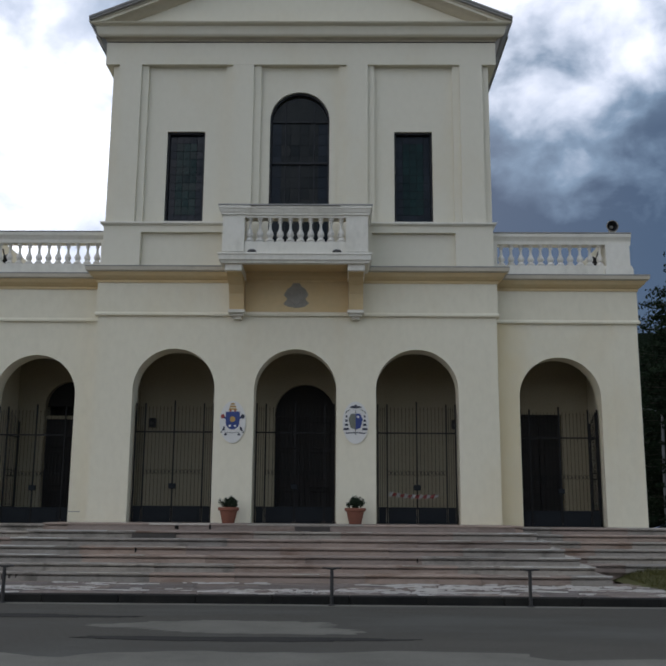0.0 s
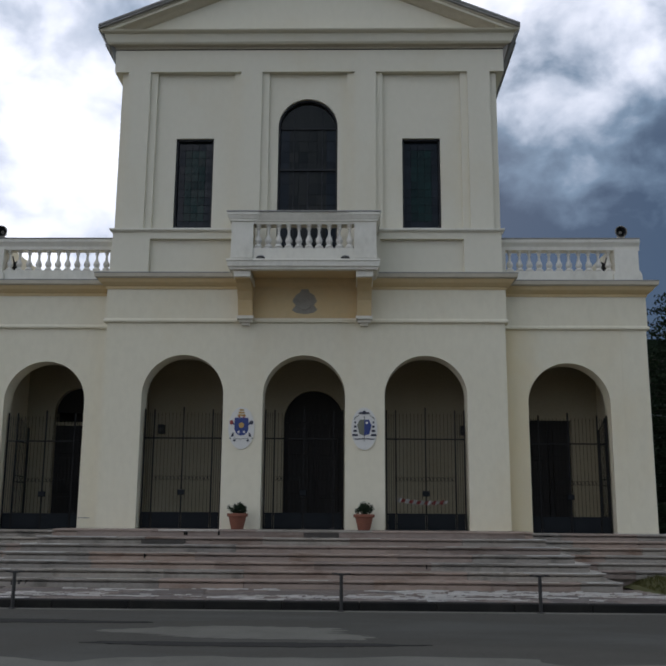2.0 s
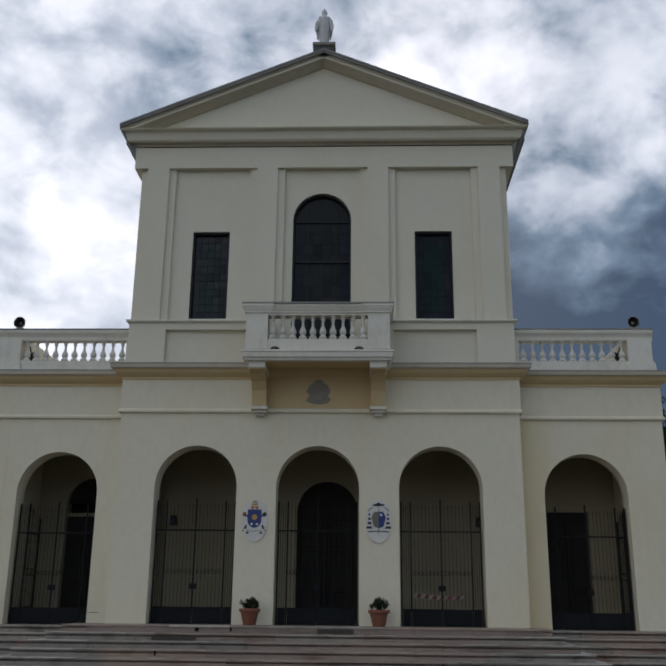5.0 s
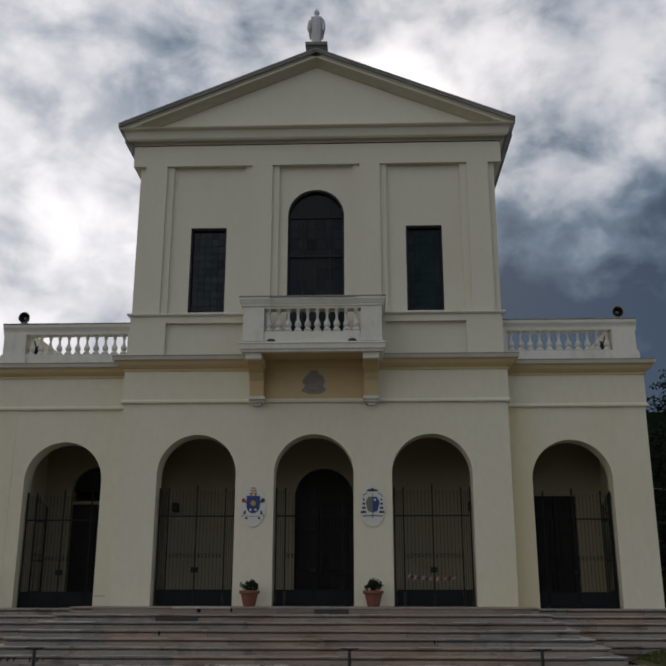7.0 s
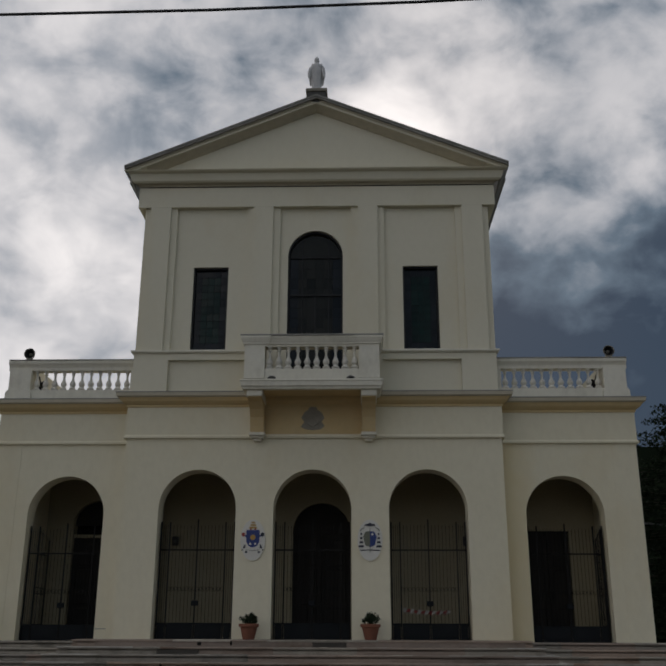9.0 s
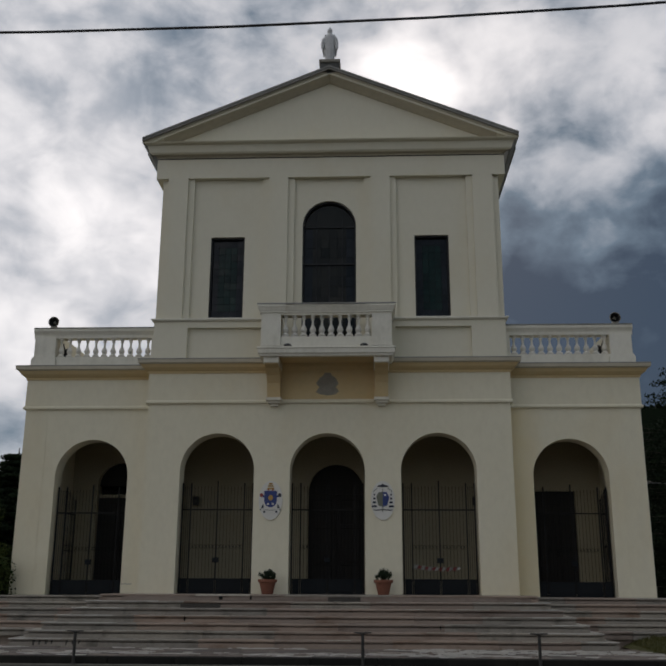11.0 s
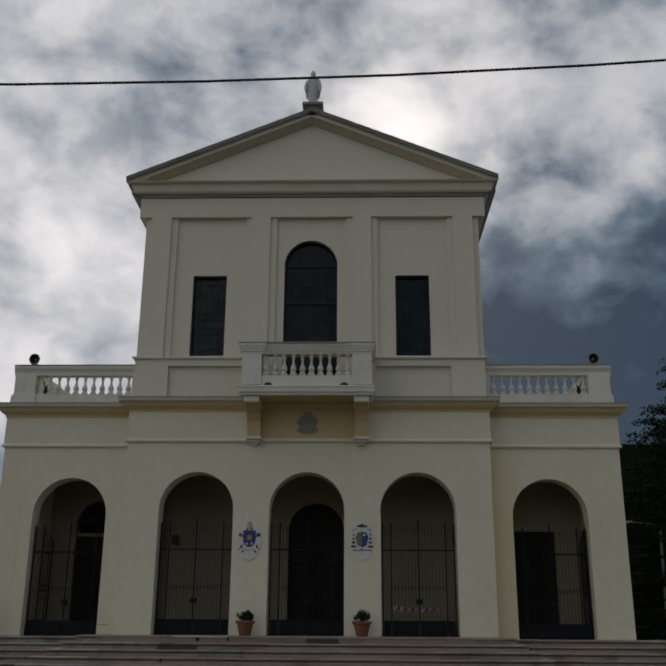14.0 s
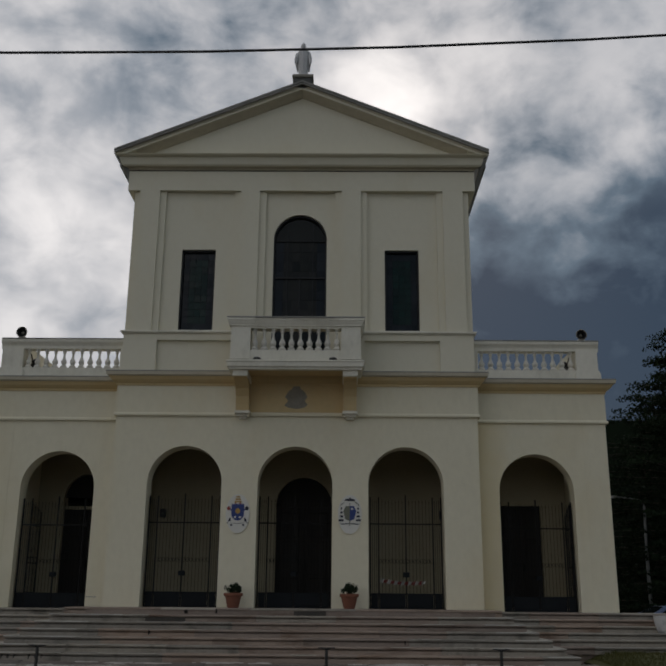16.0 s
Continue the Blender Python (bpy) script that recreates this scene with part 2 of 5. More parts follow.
# pale stone for wear and for the wet glint painted on the steps
EDGE = material("pale_worn_nosing", (0.50, 0.46, 0.40), (0.36, 0.32, 0.27), rough=0.8, specular=0.2, scale=4, fine=18, amount=0.8, bump=0.2, vary=0.2)
WORN_GLINT = material("whitened_worn_stone", (0.62, 0.59, 0.54), (0.38, 0.35, 0.30), specular=0.25, rough=0.75, scale=3, fine=14, amount=0.7, bump=0.2, vary=0.12)
ASPHALT_PALE = material("pale_worn_asphalt", (0.185, 0.175, 0.145), (0.125, 0.118, 0.098), rough=0.95, scale=1.1, fine=60, amount=0.8, bump=0.5, specular=0.1)
# the kerb face's shade is put into this near-black colour
KERB = material("black_stained_kerb", (0.012, 0.012, 0.011), (0.026, 0.024, 0.02), rough=0.9, scale=2, fine=14, amount=0.8, bump=0.4, vary=0.15, specular=0.15)
ASPHALT = material("patched_asphalt", (0.096, 0.089, 0.074), (0.062, 0.058, 0.048), rough=0.95, scale=0.5, fine=60, amount=0.9, bump=0.5,
                   stain=(0.105, 0.102, 0.088), stain_amount=0.75, stain_scale=0.5, stretch=(0.35, 1, 1), stain_low=0.47, specular=0.1)
ASPHALT_NEW = material("dark_asphalt_repair", (0.038, 0.036, 0.032), (0.045, 0.043, 0.038), rough=0.95, scale=1, fine=60, amount=0.6, bump=0.4, specular=0.1)
GROUND = material("mossy_ground", (0.065, 0.07, 0.040), (0.10, 0.09, 0.06), rough=0.95, scale=0.3, fine=9, amount=0.8, bump=0.4, specular=0.15)
GRASS = material("short_grass", (0.085, 0.092, 0.030), (0.12, 0.105, 0.045), rough=0.9, scale=0.9, fine=20, amount=0.8, bump=0.5, vary=0.2, specular=0.2)
IRON = material("dark_wrought_iron", (0.014, 0.014, 0.014), (0.022, 0.020, 0.017), rough=0.8, metal=0.0, scale=6, fine=40, amount=0.5, bump=0.1, specular=0.12)
IRON_SHEET = material("blue_black_sheet_iron", (0.010, 0.012, 0.014), (0.017, 0.019, 0.02), rough=0.8, metal=0.0, scale=3, fine=25, amount=0.5, bump=0.1, specular=0.15)
POST = material("grey_painted_steel", (0.038, 0.037, 0.034), (0.04, 0.035, 0.03), rough=0.6, metal=0.4, scale=7, fine=30, amount=0.6)
GALV = material("galvanised_steel", (0.30, 0.305, 0.31), (0.23, 0.235, 0.24), rough=0.6, metal=0.2, scale=5, fine=30, amount=0.4, bump=0.05)
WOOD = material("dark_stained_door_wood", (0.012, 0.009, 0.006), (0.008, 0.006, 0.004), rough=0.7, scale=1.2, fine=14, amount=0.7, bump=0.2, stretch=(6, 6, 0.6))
LEAD = material("window_lead", (0.022, 0.023, 0.024), rough=0.7, metal=0.3, scale=5, fine=30)
TERRA = material("terracotta", (0.23, 0.085, 0.048), (0.16, 0.058, 0.036), rough=0.85, scale=4, fine=30, amount=0.6, bump=0.15)
SOIL = material("potting_soil", (0.04, 0.03, 0.022), rough=0.95, scale=8, fine=40, bump=0.6)
MARBLE = material("weathered_white_marble", (0.62, 0.61, 0.60), (0.46, 0.46, 0.46), rough=0.7, scale=3, fine=22, amount=0.6, bump=0.15,
                  stain=(0.20, 0.20, 0.20), stain_amount=0.5, stain_scale=3.0)
DARKSTONE = material("lichen_dark_stone", (0.12, 0.118, 0.11), (0.06, 0.06, 0.056), rough=0.9, scale=4, fine=26, amount=0.7, bump=0.3)
GREYSTONE = material("grey_relief_stone", (0.31, 0.285, 0.235), (0.20, 0.185, 0.155), rough=0.85, scale=5, fine=30, amount=0.6, bump=0.3)
WHITE = material("white_enamel_panel", (0.70, 0.675, 0.61), (0.64, 0.62, 0.56), specular=0.2, rough=0.7, scale=4, fine=20, amount=0.3, bump=0.02)
BLUE = material("enamel_blue", (0.014, 0.036, 0.17), rough=0.45, scale=8, fine=30, amount=0.3, bump=0.02)
NAVY = material("enamel_black_blue", (0.018, 0.020, 0.035), rough=0.45, scale=8, fine=30, amount=0.3, bump=0.02)
GOLD = material("enamel_gold", (0.45, 0.27, 0.06), rough=0.45, scale=8, fine=30, amount=0.4, bump=0.02)
RED = material("enamel_red", (0.30, 0.045, 0.03), rough=0.45, scale=8, fine=30, amount=0.3, bump=0.02)
OLIVE = material("enamel_grey_green", (0.15, 0.155, 0.11), rough=0.45, scale=8, fine=30, amount=0.4, bump=0.02)
TAPE_W = material("white_plastic_tape", (0.42, 0.40, 0.37), rough=0.4, scale=8, fine=30, amount=0.3, bump=0.05)
TAPE_R = material("red_plastic_tape", (0.24, 0.03, 0.025), rough=0.4, scale=8, fine=30, amount=0.3, bump=0.05)
BLACK = material("black_plastic", (0.012, 0.012, 0.013), rough=0.45, scale=8, fine=30, amount=0.3, bump=0.05)
BARK = material("bark", (0.07, 0.055, 0.042), (0.04, 0.032, 0.025), rough=0.95, scale=3, fine=12, amount=0.8, bump=0.6, stretch=(3, 3, 0.6))
CAR_BLUE = material("grey_blue_car_paint", (0.10, 0.14, 0.24), rough=0.28, metal=0.4, scale=3, fine=60, amount=0.15, bump=0.0)
TYRE = material("tyre_rubber", (0.02, 0.02, 0.02), rough=0.85, scale=6, fine=40)


def leaf_material(name, a, b):
    m = bpy.data.materials.new(name)
    m.use_nodes = True
    nt = m.node_tree
    p = nt.nodes["Principled BSDF"]
    geo, mix = nt.nodes.new("ShaderNodeNewGeometry"), nt.nodes.new("ShaderNodeMix")
    mix.data_type = "RGBA"
    nt.links.new(geo.outputs["Random Per Island"], mix.inputs[0])
    mix.inputs[6].default_value, mix.inputs[7].default_value = (*a, 1), (*b, 1)
    nt.links.new(mix.outputs[2], p.inputs["Base Color"])
    p.inputs["Roughness"].default_value = 0.85
    p.inputs["Specular IOR Level"].default_value = 0.08
    return m


LEAF = leaf_material("broad_leaves", (0.018, 0.032, 0.010), (0.050, 0.070, 0.022))
NEEDLE = leaf_material("conifer_needles", (0.008, 0.016, 0.008), (0.022, 0.034, 0.016))
BLADE = leaf_material("grass_blade", (0.045, 0.047, 0.016), (0.105, 0.098, 0.034))
HEDGE = leaf_material("hedge_leaves", (0.020, 0.035, 0.010), (0.060, 0.075, 0.022))
POTLEAF = leaf_material("pot_plant_leaves", (0.015, 0.024, 0.013), (0.038, 0.052, 0.030))
WOODS = leaf_material("hillside_foliage", (0.006, 0.011, 0.006), (0.016, 0.024, 0.012))


def glass_material(name, colour, rough=0.12):
    m = bpy.data.materials.new(name)
    m.use_nodes = True
    nt = m.node_tree
    p = nt.nodes["Principled BSDF"]
    tc, vor, mix = nt.nodes.new("ShaderNodeTexCoord"), nt.nodes.new("ShaderNodeTexNoise"), nt.nodes.new("ShaderNodeMix")
    info = nt.nodes.new("ShaderNodeObjectInfo")
    mix.data_type = "RGBA"
    vor.inputs["Scale"].default_value = 5.0
    nt.links.new(tc.outputs["Object"], vor.inputs["Vector"])
    nt.links.new(info.outputs["Random"], mix.inputs[0])
    mix.inputs[6].default_value = (*colour, 1)
    mix.inputs[7].default_value = (colour[0] * 0.45, colour[1] * 0.5, colour[2] * 0.5, 1)
    nt.links.new(mix.outputs[2], p.inputs["Base Color"])
    bp = nt.nodes.new("ShaderNodeBump")
    bp.inputs["Strength"].default_value, bp.inputs["Distance"].default_value = 0.25, 0.02
    nt.links.new(vor.outputs["Fac"], bp.inputs["Height"])
    nt.links.new(bp.outputs[0], p.inputs["Normal"])
    p.inputs["Roughness"].default_value = rough
    p.inputs["Specular IOR Level"].default_value = 0.22
    return m


GLASS_GREEN = glass_material("dark_green_stained_glass", (0.006, 0.024, 0.020))
GLASS_EDGE = glass_material("grey_border_glass", (0.016, 0.020, 0.025))
GLASS_DARK = glass_material("dark_stained_glass", (0.020, 0.020, 0.016))
GLASS_CAR = glass_material("car_glass", (0.02, 0.025, 0.03), 0.05)


# ---------------------------------------------------------------- mesh helpers
def mesh_of(bm, name, mat, smooth=False):
    bmesh.ops.recalc_face_normals(bm, faces=bm.faces)
    me = bpy.data.meshes.new(name)
    if smooth:
        for f in bm.faces:
            f.smooth = True
    bm.to_mesh(me)
    bm.free()
    for m in mat if isinstance(mat, (list, tuple)) else [mat]:
        me.materials.append(m)
    return me


def part(name, bm, mat, parent=None, label="", smooth=False, at=None):
    ob = new(name, mesh_of(bm, name, mat, smooth))
    if at is not None:
        ob.matrix_basis = at
    if parent:
        ob.parent = parent
    if label:
        ob["label"] = label
    return ob


def again(ob, at, parent):
    """One more piece on the same mesh."""
    o = new(ob.name.split(".")[0], ob.data)
    o.matrix_basis = at
    o.parent = parent
    return o


def thing(name, label, category, group="", kind="", at=(0, 0, 0)):
    return tagged(new(name), label, category, group, kind) if at == (0, 0, 0) else placed(tagged(new(name), label, category, group, kind), at)


def placed(ob, at):
    ob.location = at
    return ob


def box(bm, x0, x1, y0, y1, z0, z1):
    v = [bm.verts.new(p) for p in ((x0, y0, z0), (x1, y0, z0), (x1, y1, z0), (x0, y1, z0), (x0, y0, z1), (x1, y0, z1), (x1, y1, z1), (x0, y1, z1))]
    for f in ((0, 3, 2, 1), (4, 5, 6, 7), (0, 1, 5, 4), (1, 2, 6, 5), (2, 3, 7, 6), (3, 0, 4, 7)):
        bm.faces.new([v[i] for i in f])
    return v


def boxes(*rows):
    bm = bmesh.new()
    for r in rows:
        box(bm, *r)
    return bm


def soft_box(x0, x1, y0, y1, z0, z1, r=0.01, seg=1):
    bm = boxes((x0, x1, y0, y1, z0, z1))
    bmesh.ops.bevel(bm, geom=list(bm.edges), offset=r, segments=seg, affect="EDGES", profile=0.6)
    return bm


def prism(bm, outline, axis, a, b):
    """A closed outline of (u, v), drawn out from a to b along an axis: 'x' takes (y, z), 'y' takes (x, z), 'z' takes (x, y)."""
    put = {"x": lambda u, v, w: (w, u, v), "y": lambda u, v, w: (u, w, v), "z": lambda u, v, w: (u, v, w)}[axis]
    lo, hi = ([bm.verts.new(put(u, v, w)) for u, v in outline] for w in (a, b))
    n = len(outline)
    bm.faces.new(lo)
    bm.faces.new(hi[::-1])
    for i in range(n):
        bm.faces.new((lo[i], lo[(i + 1) % n], hi[(i + 1) % n], hi[i]))


def prisms(axis, a, b, *outlines):
    bm = bmesh.new()
    for o in outlines:
        prism(bm, o, axis, a, b)
    return bm


def sweep(bm, path, profile, legs=None):
    """A moulding: a profile of (outwards, z) led along a plan line, with mitred corners; outwards is to the right of the way."""
    rings = []
    n = len(path)
    for i, (x, y) in enumerate(path):
        normals = []
        for j in (i - 1, i):
            if 0 <= j < n - 1:
                ax, ay = path[j + 1][0] - path[j][0], path[j + 1][1] - path[j][1]
                d = math.hypot(ax, ay)
                normals.append((ay / d, -ax / d))
        if len(normals) == 1:
            mx, my = normals[0]
        else:
            (a, b), (c, d) = normals
            k = 1 + a * c + b * d
            mx, my = (a + c) / k, (b + d) / k
        rings.append([bm.verts.new((x + mx * o, y + my * o, z)) for o, z in profile])
    m = len(profile)
    legs = range(n - 1) if legs is None else legs
    for k in legs:
        r, s = rings[k], rings[k + 1]
        for i in range(m):
            bm.faces.new((r[i], r[(i + 1) % m], s[(i + 1) % m], s[i]))
        if k - 1 not in legs:
            bm.faces.new(r)
        if k + 1 not in legs:
            bm.faces.new(s[::-1])
    bmesh.ops.delete(bm, geom=[v for v in bm.verts if not v.link_faces], context="VERTS")


def lathe(profile, seg=20, sx=1.0, sy=1.0):
    bm = bmesh.new()
    rings = [[bm.verts.new((r * sx * math.cos(2 * math.pi * i / seg), r * sy * math.sin(2 * math.pi * i / seg), z)) for i in range(seg)] for r, z in profile]
    for a, b in zip(rings, rings[1:]):
        for i in range(seg):
            bm.faces.new((a[i], a[(i + 1) % seg], b[(i + 1) % seg], b[i]))
    bm.faces.new(rings[0][::-1])
    bm.faces.new(rings[-1])
    return bm


def tube(bm, points, radius, seg=8):
    """A round bar through points; the radius may be one number or one for each point."""
    pts = [Vector(p) for p in points]
    radii = radius if isinstance(radius, (list, tuple)) else [radius] * len(pts)
    rings = []
    for i, p in enumerate(pts):
        way = (pts[min(i + 1, len(pts) - 1)] - pts[max(i - 1, 0)]).normalized()
        side = way.cross(Vector((0, 0, 1)) if abs(way.z) < 0.9 else Vector((1, 0, 0))).normalized()
        up = side.cross(way)
        rings.append([bm.verts.new(p + (side * math.cos(2 * math.pi * k / seg) + up * math.sin(2 * math.pi * k / seg)) * radii[i]) for k in range(seg)])
    for a, b in zip(rings, rings[1:]):
        for k in range(seg):
            bm.faces.new((a[k], a[(k + 1) % seg], b[(k + 1) % seg], b[k]))
    bm.faces.new(rings[0][::-1])
    bm.faces.new(rings[-1])


def arch_points(c, r, spring, n=28):
    return [(c - r * math.cos(math.pi * i / n), spring + r * math.sin(math.pi * i / n)) for i in range(n + 1)]


def arch_bay(bm, x0, x1, y0, y1, z0, z1, c, r, spring, foot=None, n=28):
    """A piece of wall with a round-arched opening right through it; foot: the opening's sill, or open to the floor."""
    arc = arch_points(c, r, spring, n)
    box(bm, x0, c - r, y0, y1, z0, z1)
    box(bm, c + r, x1, y0, y1, z0, z1)
    low = z0 if foot is None else foot
    if foot is not None:
        box(bm, c - r, c + r, y0, y1, z0, foot)
    for (xa, za), (xb, zb) in zip(arc, arc[1:]):
        prism(bm, [(xa, za), (xb, zb), (xb, z1), (xa, z1)], "y", y0, y1)
    return low


def clean(bm):
    """Welds touching pieces of one wall and takes out the walls between them."""
    bmesh.ops.remove_doubles(bm, verts=bm.verts, dist=0.0005)
    seen = {}
    for f in bm.faces:
        seen.setdefault(frozenset(v.index for v in f.verts), []).append(f)
    bm.verts.index_update()
    seen = {}
    for f in bm.faces:
        seen.setdefault(frozenset(v.index for v in f.verts), []).append(f)
    bmesh.ops.delete(bm, geom=[f for fs in seen.values() if len(fs) > 1 for f in fs], context="FACES")
    return bm


FLOOR = 1.13
WING_FLOOR = 1.08
ARCH_R, ARCH_SPRING = 0.935, 4.10
CENTRE_ARCHES = (-2.775, -0.008, 2.76)
WING_Y, WING_ARCH, WING_R, WING_SPRING = 0.5, 6.11, 0.945, 4.01
BACK = 3.2

# ---------------------------------------------------------------- ground, road, pavement
ground = tagged(part("ground", boxes((-1500, 1500, -1500, 1500, -0.6, -0.02)), GROUND), "dark mossy ground reaching to the horizon", "ground", kind="structure")
road = tagged(part("road", boxes((-300, 300, -36, -5.74, -0.3, 0.0)), ASPHALT), "grey patched asphalt road before the church", "road", kind="structure")


def blot(cx, cy, rx, ry, z, seed, n=140):
    rnd = random.Random(seed)
    bm = bmesh.new()
    ph = [rnd.uniform(0, 6.28) for _ in range(4)]
    pts = []
    for i in range(n):
        a = 2 * math.pi * i / n
        k = 1 + 0.16 * math.sin(2 * a + ph[0]) + 0.12 * math.sin(3 * a + ph[1]) + 0.07 * math.sin(5 * a + ph[2]) + 0.22 * noise.noise((7 * math.cos(a), 7 * math.sin(a), seed)) + 0.10 * noise.noise((21 * math.cos(a), 21 * math.sin(a), seed))
        pts.append((cx + rx * k * math.cos(a), cy + ry * k * math.sin(a)))
    prism(bm, pts, "z", z - 0.03, z)
    return bm


part("repair_patch", blot(-4.4, -7.45, 2.2, 0.24, 0.006, 3), ASPHALT_NEW, road, "dark tar seam in the asphalt")
part("repair_patch", blot(-0.1, -9.5, 1.6, 0.20, 0.006, 8), ASPHALT_NEW, road, "dark tar seam in the asphalt")
part("worn_patch", blot(-0.3, -8.45, 1.7, 0.56, 0.004, 5), ASPHALT_PALE, road, "pale worn patch of asphalt")
part("worn_patch", blot(-6.2, -8.9, 1.9, 0.40, 0.004, 17), ASPHALT_PALE, road, "pale worn patch of asphalt")
part("worn_patch", blot(-1.0, -12.4, 16.0, 2.2, 0.004, 13, 300), ASPHALT_PALE, road, "pale worn lane of asphalt")
part("gutter_strip", boxes((-60, 60, -5.98, -5.75, -0.05, 0.004)), ASPHALT_PALE, road, "pale dusty strip along the kerb")

pavement = tagged(part("pavement", boxes((-60, 60, -5.50, -2.6, -0.3, 0.105)), FLAG), "worn pale pavement of uneven stone slabs", "pavement", kind="structure")
lawn = bmesh.new()
bmesh.ops.create_grid(lawn, x_segments=60, y_segments=30, size=1)


def lawn_z(x, y):
    up = min(max((y + 4.9) / 2.6, 0), 1)
    return 0.10 + 0.20 * up * up * (3 - 2 * up) * min(max((x - 6.45) / 0.5, 0), 1) + 0.025 * noise.noise((x * 1.3, y * 1.3, 0))


for v in lawn.verts:
    x, y = 6.45 + (v.co.x + 1) * 12, -4.9 + (v.co.y + 1) * 3.35
    v.co = (x, y, lawn_z(x, y))
lawn = tagged(part("lawn", lawn, GRASS, smooth=True), "strip of dull mossy grass beside the steps", "lawn", kind="structure")
rnd = random.Random(4)
blades = bmesh.new()
for _ in range(16000):
    x, y = 6.6 + rnd.random() ** 1.3 * 9, -4.8 + rnd.random() * 2.95
    h, a = rnd.uniform(0.03, 0.09), rnd.uniform(0, 6.28)
    p = Vector((x, y, lawn_z(x, y) - 0.01))
    s = Vector((math.cos(a), math.sin(a), 0)) * 0.007
    blades.faces.new([blades.verts.new(p - s), blades.verts.new(p + s), blades.verts.new(p + Vector((rnd.uniform(-0.03, 0.03), rnd.uniform(-0.03, 0.03), h)))])
tagged(part("grass_blades", blades, BLADE), "short green blades of grass", "grass", kind="stuff")

# ---------------------------------------------------------------- the church
church = thing("church", "cream plastered neoclassical church with pediment and arcaded porch", "church")

# lower front with three arches, and the two set-back wings with one arch each
bm = bmesh.new()
edges = (-4.6, -1.38, 1.37, 4.6)
for c, x0, x1 in zip(CENTRE_ARCHES, edges, edges[1:]):
    arch_bay(bm, x0, x1, 0, 0.55, FLOOR, 6.95, c, ARCH_R, ARCH_SPRING)
part("front_wall", clean(bm), PLASTER, church)
for side in (-1, 1):
    bm = bmesh.new()
    c = side * WING_ARCH
    a, b = sorted((side * 4.6, side * 7.97))
    arch_bay(bm, a, b, WING_Y, WING_Y + 0.5, WING_FLOOR - 0.02, 6.95, c, WING_R, WING_SPRING)
    part("wing_wall", clean(bm), EAST_PLASTER if side > 0 else PLASTER, church)
    a, b = sorted((side * 7.37, side * 7.97))
    part("corner_pilaster", boxes((a, b, WING_Y - 0.007, WING_Y, WING_FLOOR - 0.02, 6.6)), PLASTER, church)
    a, b = sorted((side * 7.47, side * 7.97))
    part("side_wall", boxes((a, b, WING_Y + 0.5, 14, FLOOR - 1.2, 6.95)), PLASTER, church)
    a, b = sorted((side * 4.3, side * 4.6))
    part("return_wall", boxes((a, b, 0.55, 1.0, FLOOR, 6.95)), PLASTER, church)
    a, b = sorted((side * 4.35, side * 7.47))
    part("wing_roof", boxes((a, b, 1.0, 14, 6.55, 6.93)), TRIM, church)

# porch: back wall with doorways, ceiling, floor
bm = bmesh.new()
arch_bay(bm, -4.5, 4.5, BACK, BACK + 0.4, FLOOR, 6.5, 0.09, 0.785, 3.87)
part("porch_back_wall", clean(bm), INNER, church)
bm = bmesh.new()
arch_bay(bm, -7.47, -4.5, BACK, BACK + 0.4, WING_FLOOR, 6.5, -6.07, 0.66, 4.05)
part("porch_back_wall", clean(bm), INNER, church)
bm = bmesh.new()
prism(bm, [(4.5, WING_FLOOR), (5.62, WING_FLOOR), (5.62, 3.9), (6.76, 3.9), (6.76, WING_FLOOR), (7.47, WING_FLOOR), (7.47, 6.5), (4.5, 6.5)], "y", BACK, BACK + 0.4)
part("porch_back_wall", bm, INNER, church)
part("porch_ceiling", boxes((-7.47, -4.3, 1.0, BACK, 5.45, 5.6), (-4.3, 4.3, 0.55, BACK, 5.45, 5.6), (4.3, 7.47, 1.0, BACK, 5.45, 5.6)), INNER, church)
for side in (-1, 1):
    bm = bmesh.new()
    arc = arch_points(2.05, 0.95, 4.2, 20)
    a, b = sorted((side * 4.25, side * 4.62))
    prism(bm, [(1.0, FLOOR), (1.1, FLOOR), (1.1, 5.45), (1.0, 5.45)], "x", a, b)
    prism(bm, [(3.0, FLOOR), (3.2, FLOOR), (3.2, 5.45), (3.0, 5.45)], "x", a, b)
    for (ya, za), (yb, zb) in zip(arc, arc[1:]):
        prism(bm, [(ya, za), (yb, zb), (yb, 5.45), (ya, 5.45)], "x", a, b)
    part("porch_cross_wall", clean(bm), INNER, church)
# near-black sheet added behind the doors to keep their openings dark
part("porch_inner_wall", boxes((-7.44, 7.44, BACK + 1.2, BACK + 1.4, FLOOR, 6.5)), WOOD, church)

